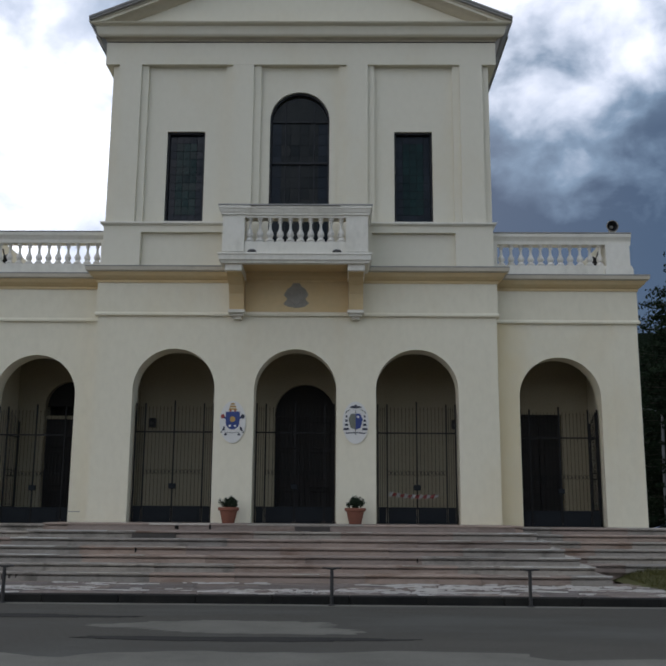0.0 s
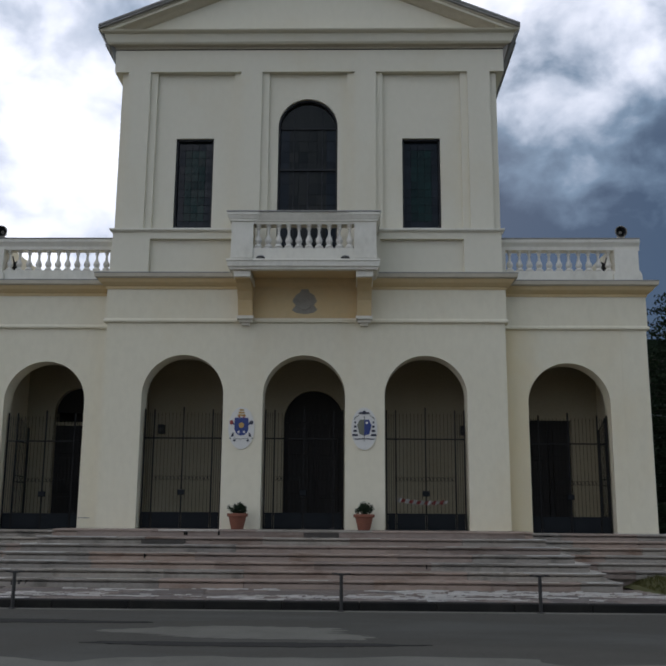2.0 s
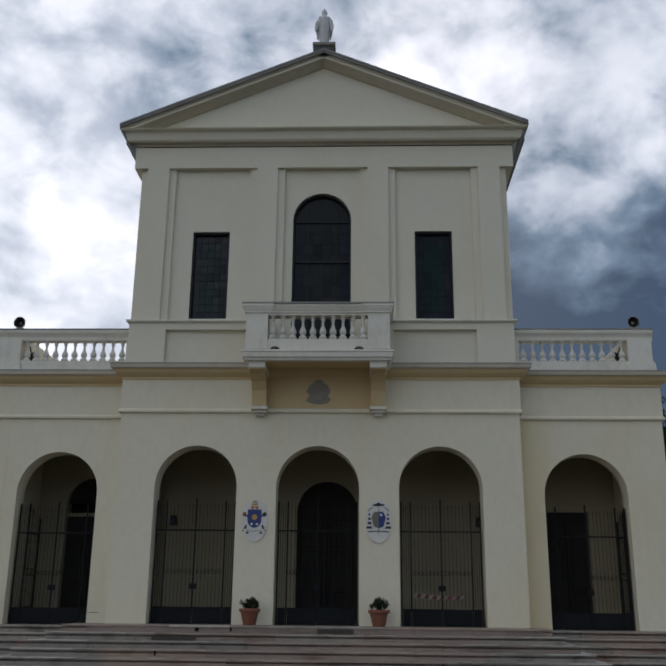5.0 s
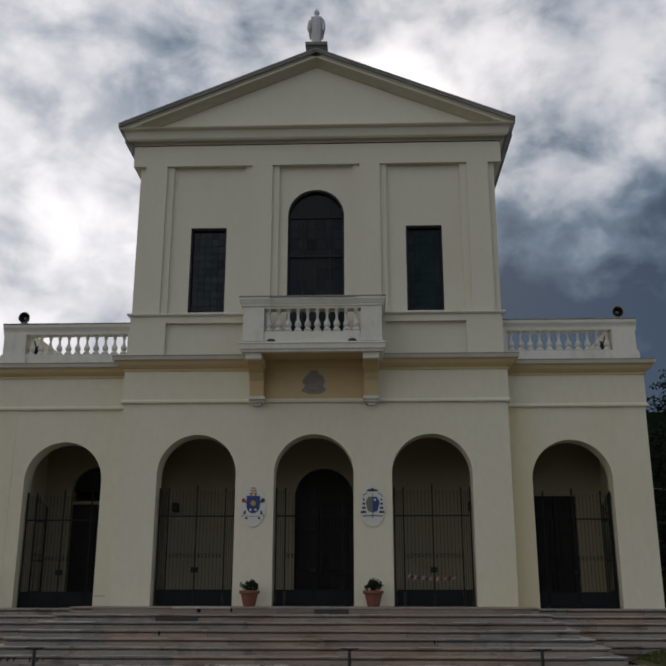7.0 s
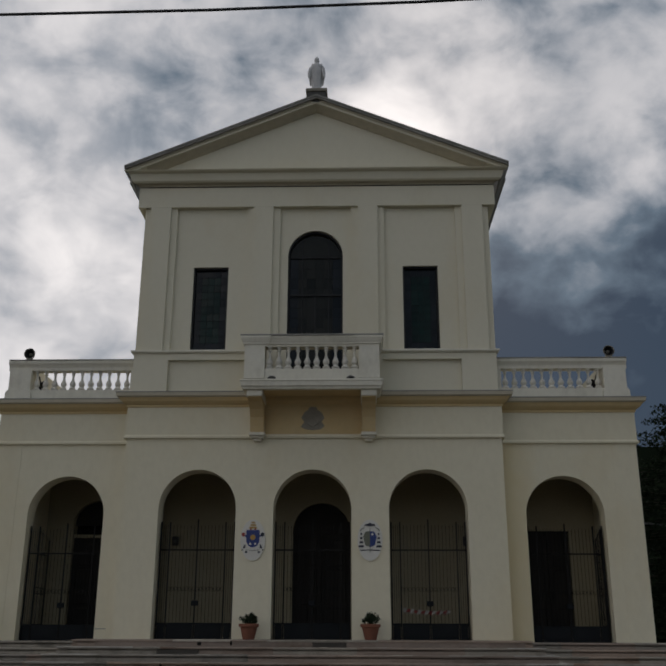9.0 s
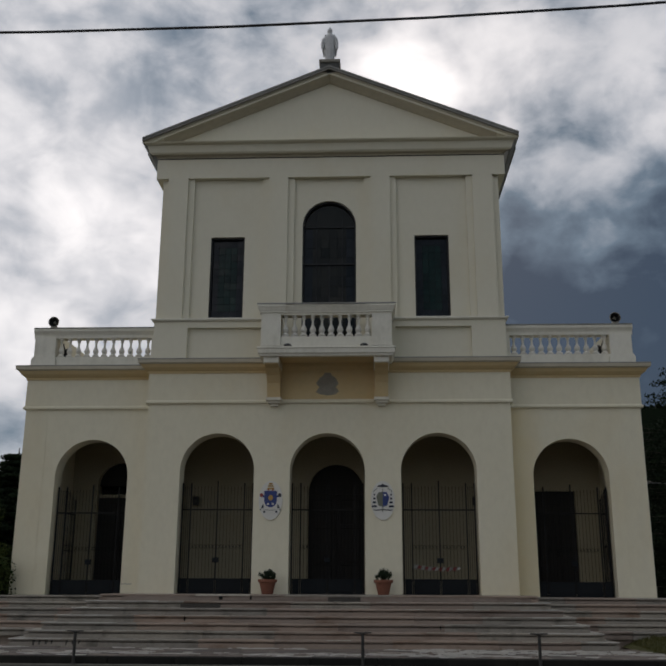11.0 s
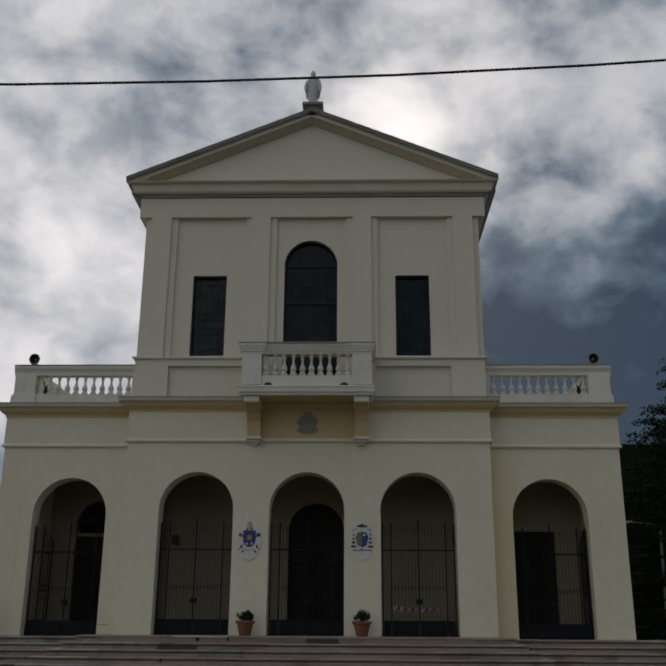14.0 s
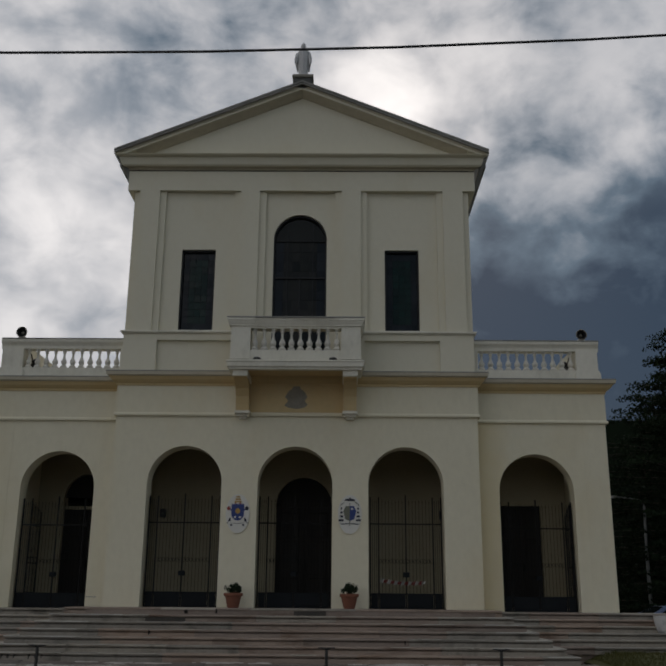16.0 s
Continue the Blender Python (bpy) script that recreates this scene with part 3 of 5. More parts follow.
# string course and middle cornice, led round the front and the wings
FRONT = [(-4.6, 0.7), (-4.6, 0), (4.6, 0), (4.6, 0.7)]
WEST = [(-7.97, 14), (-7.97, WING_Y), (-4.6, WING_Y)]
EAST = [(4.6, WING_Y), (7.97, WING_Y), (7.97, 14)]
# the middle cornice's own shade is painted in by its greyer-brown plaster
for plan, dz in ((FRONT, 0.0), (WEST, -0.045), (EAST, -0.045)):
    for name, mat, profile, label in (("frieze_band", PLASTER, [(-0.02, 5.80), (0.065, 5.80), (0.07, 5.84), (0.032, 5.89), (0.028, 6.60), (-0.02, 6.60)], ""),
                                      ("cornice_cove", OCHRE, [(-0.02, 6.58), (0.05, 6.58), (0.06, 6.64), (0.10, 6.66), (0.17, 6.72), (0.22, 6.80), (-0.02, 6.80)], "ochre cove of the middle cornice"),
                                      ("middle_cornice", WARMEDGE, [(-0.02, 6.80), (0.235, 6.80), (0.275, 6.825), (0.285, 6.905), (-0.02, 6.91)], ""),
                                      ("cornice_capping", GUTTER, [(-0.02, 6.91), (0.285, 6.905), (0.292, 6.93), (0.27, 6.94), (-0.02, 6.975)], "grey weathered capping of the cornice")):
        bm = bmesh.new()
        sweep(bm, plan, [(o, z + dz) for o, z in profile])
        part(name, bm, mat, church, label)
for x in (-5.02,):
    part("wall_slot", boxes((x - 0.13, x + 0.13, WING_Y - 0.006, WING_Y + 0.02, 1.345, 1.36)), GUTTER, church, "thin dark slot in the wall foot")

# upper storey: pilasters and recessed bays
Z0, ZP, ZL, ZT = 6.93, 7.82, 8.02, 12.085
for s in (-1, 1):
    def bx(name, *rows):
        bm = bmesh.new()
        for a, b, y0, z0, z1 in rows:
            a, b = sorted((s * a, s * b))
            box(bm, a, b, y0, 0.7, z0, z1)
        part(name, clean(bm), UPPER, church)
    bx("upper_base", (3.70, 4.58, 0, Z0, ZL))
    bx("base_panel", (1.74, 3.70, 0.11, Z0, ZP))
    bx("base_band", (1.74, 3.70, 0, ZP, ZL))
    bx("corner_strip", (4.42, 4.58, 0.10, ZL, ZT))
    bx("pilaster", (3.87, 4.42, 0, ZL, ZT))
    bx("pilaster", (1.125, 1.645, 0, ZL, ZT))
    bx("bay_margin", (3.70, 3.87, 0.07, ZL, ZT))
    bx("bay_margin", (1.645, 1.81, 0.07, ZL, ZT))
    bx("bay_margin", (0.945, 1.125, 0.07, ZL, ZT))
    bm = bmesh.new()
    xs, zs = sorted((s * 1.81, s * 2.285, s * 3.20, s * 3.70)), (ZL, 8.10, 10.405, ZT)
    for i in range(3):
        for j in range(3):
            if (i, j) != (1, 1):
                box(bm, xs[i], xs[i + 1], 0.155, 0.7, zs[j], zs[j + 1])
    part("bay_wall", clean(bm), UPPER, church)
    a, b = sorted((s * 0.945, s * 1.74))
    part("balcony_wall", boxes((a, b, 0, 0.7, Z0, ZL)), UPPER, church)
bm = bmesh.new()
arch_bay(bm, -0.945, 0.945, 0.155, 0.7, 7.04, ZT, 0.0, 0.72, 10.715)
part("bay_wall", clean(bm), UPPER, church)
part("balcony_floor", boxes((-0.945, 0.945, 0, 0.7, Z0, 7.04)), UPPER, church)
part("frieze", boxes((-4.76, 4.76, -0.002, 0.9, ZT, 12.66)), UPPER, church)
for s in (-1, 1):
    a, b = sorted((s * 4.2, s * 4.58))
    part("nave_wall", boxes((a, b, 0.7, 26, 6.93, 12.66)), UPPER, church)
    a, b = sorted((s * 4.2, s * 4.76))
    part("nave_frieze", boxes((a, b, 0.9, 26, ZT, 12.66)), UPPER, church)
bm = bmesh.new()
sweep(bm, [(-4.58, 26), (-4.58, 0), (-1.62, 0)], [(-0.02, 7.985), (0.03, 7.985), (0.075, 8.02), (0.075, 8.055), (-0.02, 8.085)])
part("upper_string", bm, TRIM, church)
bm = bmesh.new()
sweep(bm, [(1.62, 0), (4.58, 0), (4.58, 26)], [(-0.02, 7.985), (0.03, 7.985), (0.075, 8.02), (0.075, 8.055), (-0.02, 8.085)])
part("upper_string", bm, TRIM, church)

# pediment: level cornice, sloping cornices, field
EAVES = [(-4.76, 26), (-4.76, 0), (4.76, 0), (4.76, 26)]
EAVES_PROFILE = [(-0.02, 12.32), (0.004, 12.32), (0.10, 12.68), (0.11, 12.745), (0.185, 12.755), (0.195, 12.79), (0.345, 13.0), (0.37, 13.03), (0.0, 13.09), (-0.02, 13.09)]
bm = bmesh.new()
sweep(bm, EAVES, [(-0.02, 12.70), (0.006, 12.70), (0.012, 12.745), (0.15, 12.752), (0.19, 12.79), (0.245, 12.975), (0.345, 13.0), (0.37, 13.03), (0.0, 13.09), (-0.02, 13.09)], [1])
part("level_cornice", bm, UPPER, church, "level cornice below the pediment")
# painted shadow line under the level cornice
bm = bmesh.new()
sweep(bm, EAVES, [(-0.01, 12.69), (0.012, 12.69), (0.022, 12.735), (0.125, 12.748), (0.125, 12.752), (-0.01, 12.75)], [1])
part("cornice_soffit", bm, WARMEDGE, church, "soffit of the level cornice with its shade painted in")
for leg in (0, 2):
    bm = bmesh.new()
    sweep(bm, EAVES, EAVES_PROFILE, [leg])
    part("side_eave", bm, GUTTER, church, "dark grey eaves along the nave")
APEX, EAVE_X, EAVE_Z = 15.27, 5.13, 13.14
SLOPE = (APEX - EAVE_Z) / EAVE_X
bm = bmesh.new()
prism(bm, [(-4.9, 12.98), (4.9, 12.98), (0, 12.98 + 4.9 * SLOPE)], "y", 0.02, 0.5)
part("pediment_field", bm, UPPER, church)
# the raking fascia's duller colour paints the shadow below the eaves slab
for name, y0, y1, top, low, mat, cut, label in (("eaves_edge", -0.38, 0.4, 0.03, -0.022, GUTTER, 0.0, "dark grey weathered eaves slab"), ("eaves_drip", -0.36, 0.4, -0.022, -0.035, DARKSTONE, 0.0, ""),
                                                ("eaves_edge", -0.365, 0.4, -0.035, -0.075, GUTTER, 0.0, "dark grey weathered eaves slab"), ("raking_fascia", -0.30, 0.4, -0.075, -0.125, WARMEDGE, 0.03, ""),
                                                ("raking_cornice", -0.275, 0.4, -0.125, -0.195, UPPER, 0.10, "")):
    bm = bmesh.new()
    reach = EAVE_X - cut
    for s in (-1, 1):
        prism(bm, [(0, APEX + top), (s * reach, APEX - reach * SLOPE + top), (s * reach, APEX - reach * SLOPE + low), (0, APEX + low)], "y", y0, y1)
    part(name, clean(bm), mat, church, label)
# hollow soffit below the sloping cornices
# its darker plaster paints in the soffit's shade
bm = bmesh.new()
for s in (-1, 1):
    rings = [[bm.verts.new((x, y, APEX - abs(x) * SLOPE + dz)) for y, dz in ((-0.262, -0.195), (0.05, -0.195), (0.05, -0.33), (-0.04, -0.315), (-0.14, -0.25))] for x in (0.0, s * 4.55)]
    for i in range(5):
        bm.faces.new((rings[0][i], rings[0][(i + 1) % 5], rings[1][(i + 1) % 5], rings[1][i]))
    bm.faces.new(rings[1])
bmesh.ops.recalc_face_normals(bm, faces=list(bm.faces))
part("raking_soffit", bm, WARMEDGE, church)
bm = bmesh.new()
for s in (-1, 1):
    prism(bm, [(0, APEX + 0.01), (s * 5.16, APEX - 5.16 * SLOPE + 0.01), (s * 5.16, APEX - 5.16 * SLOPE - 0.10), (0, APEX - 0.10)], "y", 0.4, 26.3)
part("roof", bm, ROOF, church, "dark slate gable roof")
part("rear_wall", boxes((-4.58, 4.58, 25.6, 26, 0, 13.0), (-7.97, 7.97, 13.6, 14, 0, 6.9)), UPPER, church)


# windows
def leaded_window(x0, x1, z0, z1, y, glass, cols, rows, label, arch=None):
    w = part("window", boxes((x0, x1, y + 0.10, y + 0.14, z0, z1 if not arch else arch)), LEAD, church, label)
    fw = 0.045
    bm = bmesh.new()
    if not arch:
        for r in ((x0, x0 + fw, z0, z1), (x1 - fw, x1, z0, z1), (x0, x1, z0, z0 + fw), (x0, x1, z1 - fw, z1)):
            box(bm, r[0], r[1], y - 0.02, y + 0.10, r[2], r[3])
    else:
        c, r = (x0 + x1) / 2, (x1 - x0) / 2
        box(bm, x0, x0 + fw, y - 0.02, y + 0.10, z0, arch)
        box(bm, x1 - fw, x1, y - 0.02, y + 0.10, z0, arch)
        out, inn = arch_points(c, r, arch), arch_points(c, r - fw, arch)
        for i in range(len(out) - 1):
            prism(bm, [out[i], out[i + 1], inn[i + 1], inn[i]], "y", y - 0.02, y + 0.10)
    part("window_frame", bm, LEAD, w)
    cw, ch = (x1 - x0 - 2 * fw) / cols, ((arch or z1) - z0 - 2 * fw) / rows
    bm = boxes((-cw / 2 + 0.005, cw / 2 - 0.005, -0.006, 0.006, -ch / 2 + 0.005, ch / 2 - 0.005))
    first = None
    for i in range(cols):
        for j in range(rows):
            at = Matrix.Translation((x0 + fw + (i + 0.5) * cw, y + 0.085, z0 + fw + (j + 0.5) * ch)) @ pose(0, 0, 0, random.uniform(-1.2, 1.2), 0, random.uniform(-1.2, 1.2))
            edge = i in (0, cols - 1) or j == 0 or (j == rows - 1 and not arch)
            if first is None:
                first = {True: part("pane", bm, GLASS_EDGE, w, at=at)}
            elif edge not in first:
                first[edge] = part("pane", boxes((-cw / 2 + 0.005, cw / 2 - 0.005, -0.006, 0.006, -ch / 2 + 0.005, ch / 2 - 0.005)), glass, w, at=at)
            else:
                again(first[edge], at, w)
    if arch:
        c, r = (x0 + x1) / 2, (x1 - x0) / 2 - fw
        bm = bmesh.new()
        prism(bm, arch_points(c, r, arch - fw + 0.01, 20), "y", y + 0.075, y + 0.09)
        part("lunette_pane", bm, glass, w)
        bm = boxes((x0, x1, y + 0.03, y + 0.10, 9.62, 9.67), (c - 0.02, c + 0.02, y + 0.04, y + 0.10, z0, 9.62),
                   (x0 + 0.36, x0 + 0.385, y + 0.05, y + 0.10, z0, arch + 0.5), (x1 - 0.385, x1 - 0.36, y + 0.05, y + 0.10, z0, arch + 0.5), (x0, x1, y + 0.05, y + 0.10, arch - 0.02, arch + 0.02))
        part("glazing_bar", bm, LEAD, w)
    return w


for s in (-1, 1):
    a, b = sorted((s * 2.285, s * 3.20))
    leaded_window(a, b, 8.10, 10.405, 0.23, GLASS_GREEN, 5, 11, "narrow upright window of dark green leaded glass")
    part("window_sill", soft_box(a - 0.06, b + 0.06, 0.06, 0.36, 8.05, 8.11, 0.01), TRIM, church)
leaded_window(-0.72, 0.72, 7.06, 11.36, 0.24, GLASS_DARK, 6, 13, "tall round-headed window of dark leaded glass", arch=10.715)
# unseen near-black sheet added behind the upper windows to keep them dark
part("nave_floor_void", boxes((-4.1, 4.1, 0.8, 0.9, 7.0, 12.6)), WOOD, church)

# ---------------------------------------------------------------- balustrades
BAL = [(0.085, 0.0), (0.092, 0.005), (0.088, 0.035), (0.050, 0.065), (0.050, 0.075), (0.074, 0.12), (0.078, 0.155), (0.062, 0.20), (0.036, 0.25), (0.027, 0.32), (0.030, 0.385),
       (0.048, 0.395), (0.048, 0.41), (0.034, 0.42), (0.055, 0.45), (0.060, 0.455), (0.060, 0.485)]


def balusters(parent, spots, z, height):
    first = None
    for x, y in spots:
        at = Matrix.Translation((x, y, z)) @ Matrix.Diagonal((1, 1, height / 0.485, 1))
        if first is None:
            bm = lathe(BAL, 14)
            box(bm, -0.068, 0.068, -0.068, 0.068, -0.03, 0.005)
            box(bm, -0.064, 0.064, -0.064, 0.064, 0.48, 0.50)
            first = part("baluster", bm, CAST, parent, smooth=False, at=at)
        else:
            again(first, at, parent)


for s in (-1, 1):
    a, b = sorted((s * 4.58, s * 7.9))
    yb, dz = WING_Y + 0.03, -0.04
    w = part("balustrade", boxes((a, b, yb - 0.10, yb + 0.14, 6.95 + dz, 7.20 + dz)), TRIM, church, "roof balustrade of turned cast-stone balusters")
    bm = bmesh.new()
    ends = [(s * 4.58, yb - 0.02), (s * 7.92, yb - 0.02)] if s > 0 else [(s * 7.92, yb - 0.02), (s * 4.58, yb - 0.02)]
    sweep(bm, ends, [(-0.20, 7.72 + dz), (0.05, 7.72 + dz), (0.06, 7.80 + dz), (0.08, 7.84 + dz), (0.12, 7.90 + dz), (0.13, 7.96 + dz), (0.10, 7.985 + dz), (-0.24, 7.985 + dz)])
    part("rail", bm, TRIM, w)
    bm = bmesh.new()
    sweep(bm, ends, [(-0.24, 7.985 + dz), (0.11, 7.975 + dz), (0.135, 7.985 + dz), (0.13, 8.005 + dz), (-0.24, 8.012 + dz)])
    part("rail_capping", bm, GUTTER, w)
    a, b = sorted((s * 7.31, s * 7.87))
    bm = boxes((a, b, yb - 0.13, yb + 0.25, 7.18 + dz, 7.74 + dz))
    prism(bm, [(a - 0.05, 6.95 + dz), (b + 0.05, 6.95 + dz), (b + 0.05, 7.10 + dz), (b + 0.01, 7.18 + dz), (a - 0.01, 7.18 + dz), (a - 0.05, 7.10 + dz)], "y", yb - 0.18, yb + 0.28)
    part("pedestal", bm, TRIM, w)
    a, b = sorted((s * 4.60, s * 4.74))
    part("half_pedestal", boxes((a, b, yb - 0.08, yb + 0.12, 7.18 + dz, 7.74 + dz)), TRIM, w)
    balusters(w, [(s * (4.85 + 0.2345 * i), yb + 0.02) for i in range(11)], 7.225 + dz, 0.49)
    a, b = sorted((s * 7.4, s * 7.87))
    part("side_parapet", boxes((a, b, yb + 0.28, 13.8, 6.95 + dz, 7.95 + dz)), TRIM, w)

# ---------------------------------------------------------------- balcony
balcony = part("balcony", boxes((-1.64, 1.64, -1.08, 0.0, 6.80, 6.98)), OCHRE, church, "projecting stone balcony on two brackets")
bm = bmesh.new()
sweep(bm, [(-1.60, 0.1), (-1.60, -1.06), (1.60, -1.06), (1.60, 0.1)], [(-0.1, 6.77), (0.03, 6.77), (0.05, 6.82), (0.08, 6.84), (0.09, 6.94), (0.11, 6.965), (0.10, 7.0), (-0.1, 7.03)])
part("slab_edge", bm, TRIM, balcony)
part("parapet_base", boxes((-1.13, 1.13, -1.06, -0.86, 7.03, 7.27)), TRIM, balcony)
for s in (-1, 1):
    a, b = sorted((s * 1.13, s * 1.62))
    bm = boxes((a, b, -1.08, -0.70, 7.03, 7.84), (a, b, -1.10, -0.69, 7.03, 7.26))
    part("pedestal", bm, TRIM, balcony)
    a, b = sorted((s * 1.36, s * 1.58))
    part("side_parapet", boxes((a, b, -0.70, 0.02, 7.03, 7.84)), TRIM, balcony)
bm = bmesh.new()
sweep(bm, [(-1.60, 0.05), (-1.60, -1.06), (-1.10, -1.06), (-1.10, -1.03), (1.10, -1.03), (1.10, -1.06), (1.60, -1.06), (1.60, 0.05)],
      [(-0.26, 7.83), (0.022, 7.83), (0.022, 7.875), (0.055, 7.885), (0.055, 7.925), (0.068, 7.935), (0.095, 8.0), (0.095, 8.015), (0.112, 8.022), (0.112, 8.078), (-0.26, 8.09)])
part("rail", bm, TRIM, balcony)
bm = bmesh.new()
sweep(bm, [(-1.60, 0.05), (-1.60, -1.06), (1.60, -1.06), (1.60, 0.05)], [(-0.26, 8.092), (0.09, 8.08), (0.122, 8.085), (0.118, 8.112), (-0.26, 8.118)])
part("rail_capping", bm, GUTTER, balcony)
balusters(balcony, [(-1.02 + 0.2267 * i, -0.97) for i in range(10)], 7.30, 0.53)
for s in (-0.83, 0.81):
    part("drain_spout", lathe([(0.10, 0), (0.10, 0.02), (0.07, 0.05), (0.02, 0.06)], 12), DARKSTONE, balcony, at=Matrix.Translation((s * 1.15, -1.06, 7.03)))
for s in (-1, 1):
    c = s * 1.36
    bm = bmesh.new()
    prism(bm, [(0, 5.84), (-0.20, 5.84), (-0.27, 5.90), (-0.30, 6.05), (-0.36, 6.25), (-0.50, 6.42), (-0.72, 6.55), (-0.98, 6.60), (-0.98, 6.62), (0, 6.62)], "x", c - 0.165, c + 0.165)
    part("bracket", bm, OCHRE, balcony)
    part("bracket_block", soft_box(c - 0.19, c + 0.19, -1.02, 0, 6.62, 6.78, 0.015), TRIM, balcony)
    part("bracket_foot", boxes((c - 0.19, c + 0.19, -0.30, 0, 5.83, 5.90), (c - 0.15, c + 0.15, -0.22, 0, 5.77, 5.83), (c - 0.09, c + 0.09, -0.14, 0, 5.71, 5.77)), TRIM, balcony)
part("stained_wall_field", boxes((-1.19, 1.19, -0.040, -0.01, 5.90, 6.58)), OCHRE, church, "ochre plaster below the balcony")
# worn relief below the balcony
bm = bmesh.new()
prism(bm, [(-0.22, 6.44), (-0.30, 6.30), (-0.22, 6.20), (-0.31, 6.08), (-0.20, 6.02), (0, 5.99), (0.19, 6.02), (0.28, 6.10), (0.20, 6.20), (0.27, 6.30), (0.20, 6.44), (0.10, 6.50), (0.06, 6.60),
           (-0.01, 6.66), (-0.08, 6.60), (-0.13, 6.50)], "y", -0.05, 0.0)
prism(bm, [(-0.14, 6.36), (-0.15, 6.16), (-0.02, 6.06), (0.12, 6.16), (0.11, 6.36)], "y", -0.085, -0.05)
relief = tagged(part("coat_of_arms_relief", bm, GREYSTONE, church), kind="")

# ---------------------------------------------------------------- doors in the porch
def leaf_door(name, c, half, z1, label, arch=None):
    d = tagged(new(name), label, "door", kind="structure")
    y = BACK + 0.16
    for s in (-1, 1):
        a, b = sorted((c + s * 0.008, c + s * half))
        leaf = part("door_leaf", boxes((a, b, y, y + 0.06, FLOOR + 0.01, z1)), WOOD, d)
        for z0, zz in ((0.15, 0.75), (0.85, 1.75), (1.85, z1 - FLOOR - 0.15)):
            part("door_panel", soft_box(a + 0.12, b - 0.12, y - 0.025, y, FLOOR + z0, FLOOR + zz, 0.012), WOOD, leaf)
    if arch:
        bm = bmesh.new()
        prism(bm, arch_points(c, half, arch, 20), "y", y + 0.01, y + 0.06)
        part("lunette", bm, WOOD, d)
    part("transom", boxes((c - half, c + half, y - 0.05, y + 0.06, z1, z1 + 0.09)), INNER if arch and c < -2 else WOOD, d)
    part("door_handle", boxes((c + 0.04, c + 0.07, y - 0.07, y, FLOOR + 0.98, FLOOR + 1.18)), IRON, d)


leaf_door("door_1", 0.09, 0.785, 3.82, "dark wooden church door with a round head", arch=3.87)
leaf_door("door_2", -6.07, 0.66, 3.72, "dark wooden side door below a lunette", arch=4.05)
leaf_door("door_3", 6.19, 0.57, 3.86, "dark wooden side door", arch=None)


# ---------------------------------------------------------------- gates in the arches
def iron_gate(c, half, y, label, hinge=0.0, reach=0.0, lean=0.0, floor_z=FLOOR):
    """Two leaves of upright bars over a sheet-iron foot, with side lights; a further leaf may stand swung in behind, hinged beside the centre."""
    g = thing("iron_gate", label, "gate", "gates of the porch arches")
    z0 = floor_z + 0.005
    rail = z0 + 2.02
    post = boxes((-0.016, 0.016, -0.016, 0.016, 0, 1))
    bar = lathe([(0.0052, 0), (0.0052, 0.97), (0.009, 0.975), (0.001, 1.0)], 6)
    first = {"post": None, "bar": None}

    def stand(kind, x, yy, h, foot=0.0):
        at = Matrix.Translation((x, yy, z0 + foot)) @ Matrix.Diagonal((1, 1, h - foot, 1))
        if first[kind] is None:
            first[kind] = part("gate_post" if kind == "post" else "bar", post if kind == "post" else bar, IRON, g, at=at)
        else:
            again(first[kind], at, g)

    leaf = half * 0.72
    for x in (-half + 0.05, -leaf, leaf, half - 0.05):
        stand("post", c + x, y, 2.68)
    stand("post", c, y, 2.74)
    spans = [(-half + 0.05, -leaf, 3), (-leaf, 0, 7), (0, leaf, 7), (leaf, half - 0.05, 3)]
    for k, (a, b, n) in enumerate(spans):
        for i in range(1, n + 1):
            stand("bar", c + a + (b - a) * i / (n + 1), y, 2.62)
        part("rail", boxes((c + a, c + b, y - 0.014, y + 0.014, rail - 0.016, rail + 0.016)), IRON, g)
        bm = boxes((c + a + 0.024, c + b - 0.024, y - 0.008, y + 0.012, z0, z0 + 0.33))
        box(bm, c + a + 0.02, c + b - 0.02, y - 0.016, y + 0.016, z0 + 0.33, z0 + 0.36)
        if k in (1, 2):
            box(bm, c + a + 0.07, c + b - 0.07, y - 0.018, y - 0.006, z0 + 0.06, z0 + 0.27)
        part("foot_panel", bm, IRON_SHEET, g)
        # small scrolls at mid height
        if k in (1, 2):
            for i in range(n + 1):
                x = c + a + (b - a) * (i + 0.5) / (n + 1)
                bm = bmesh.new()
                tube(bm, [(x + 0.03 * math.cos(q), y, z0 + 1.12 + 0.05 * math.sin(q)) for q in [2 * math.pi * j / 10 for j in range(11)]], 0.006, 5)
                part("scroll", bm, IRON, g)
    if reach:
        # a further leaf, hinged behind the outer post and swung right in
        hx, n = c + hinge, 8
        for i in range(n + 1):
            stand("bar" if 0 < i < n else "post", hx + lean * i / n, y + 0.05 + reach * i / n, 2.62 - 0.22 * (i / n) ** 1.5, 0.02)
        for zz, r in ((rail, 0.016), (z0 + 1.22, 0.014), (z0 + 1.08, 0.014), (z0 + 0.36, 0.016)):
            bm = bmesh.new()
            tube(bm, [(hx, y + 0.05, zz), (hx + lean, y + 0.05 + reach, zz)], r, 6)
            part("leaf_rail", bm, IRON, g)
        bm = bmesh.new()
        prism(bm, [(hx - 0.01, y + 0.05), (hx + 0.01, y + 0.05), (hx + lean + 0.01, y + 0.05 + reach), (hx + lean - 0.01, y + 0.05 + reach)], "z", z0, z0 + 0.36)
        part("foot_panel", bm, IRON_SHEET, g)
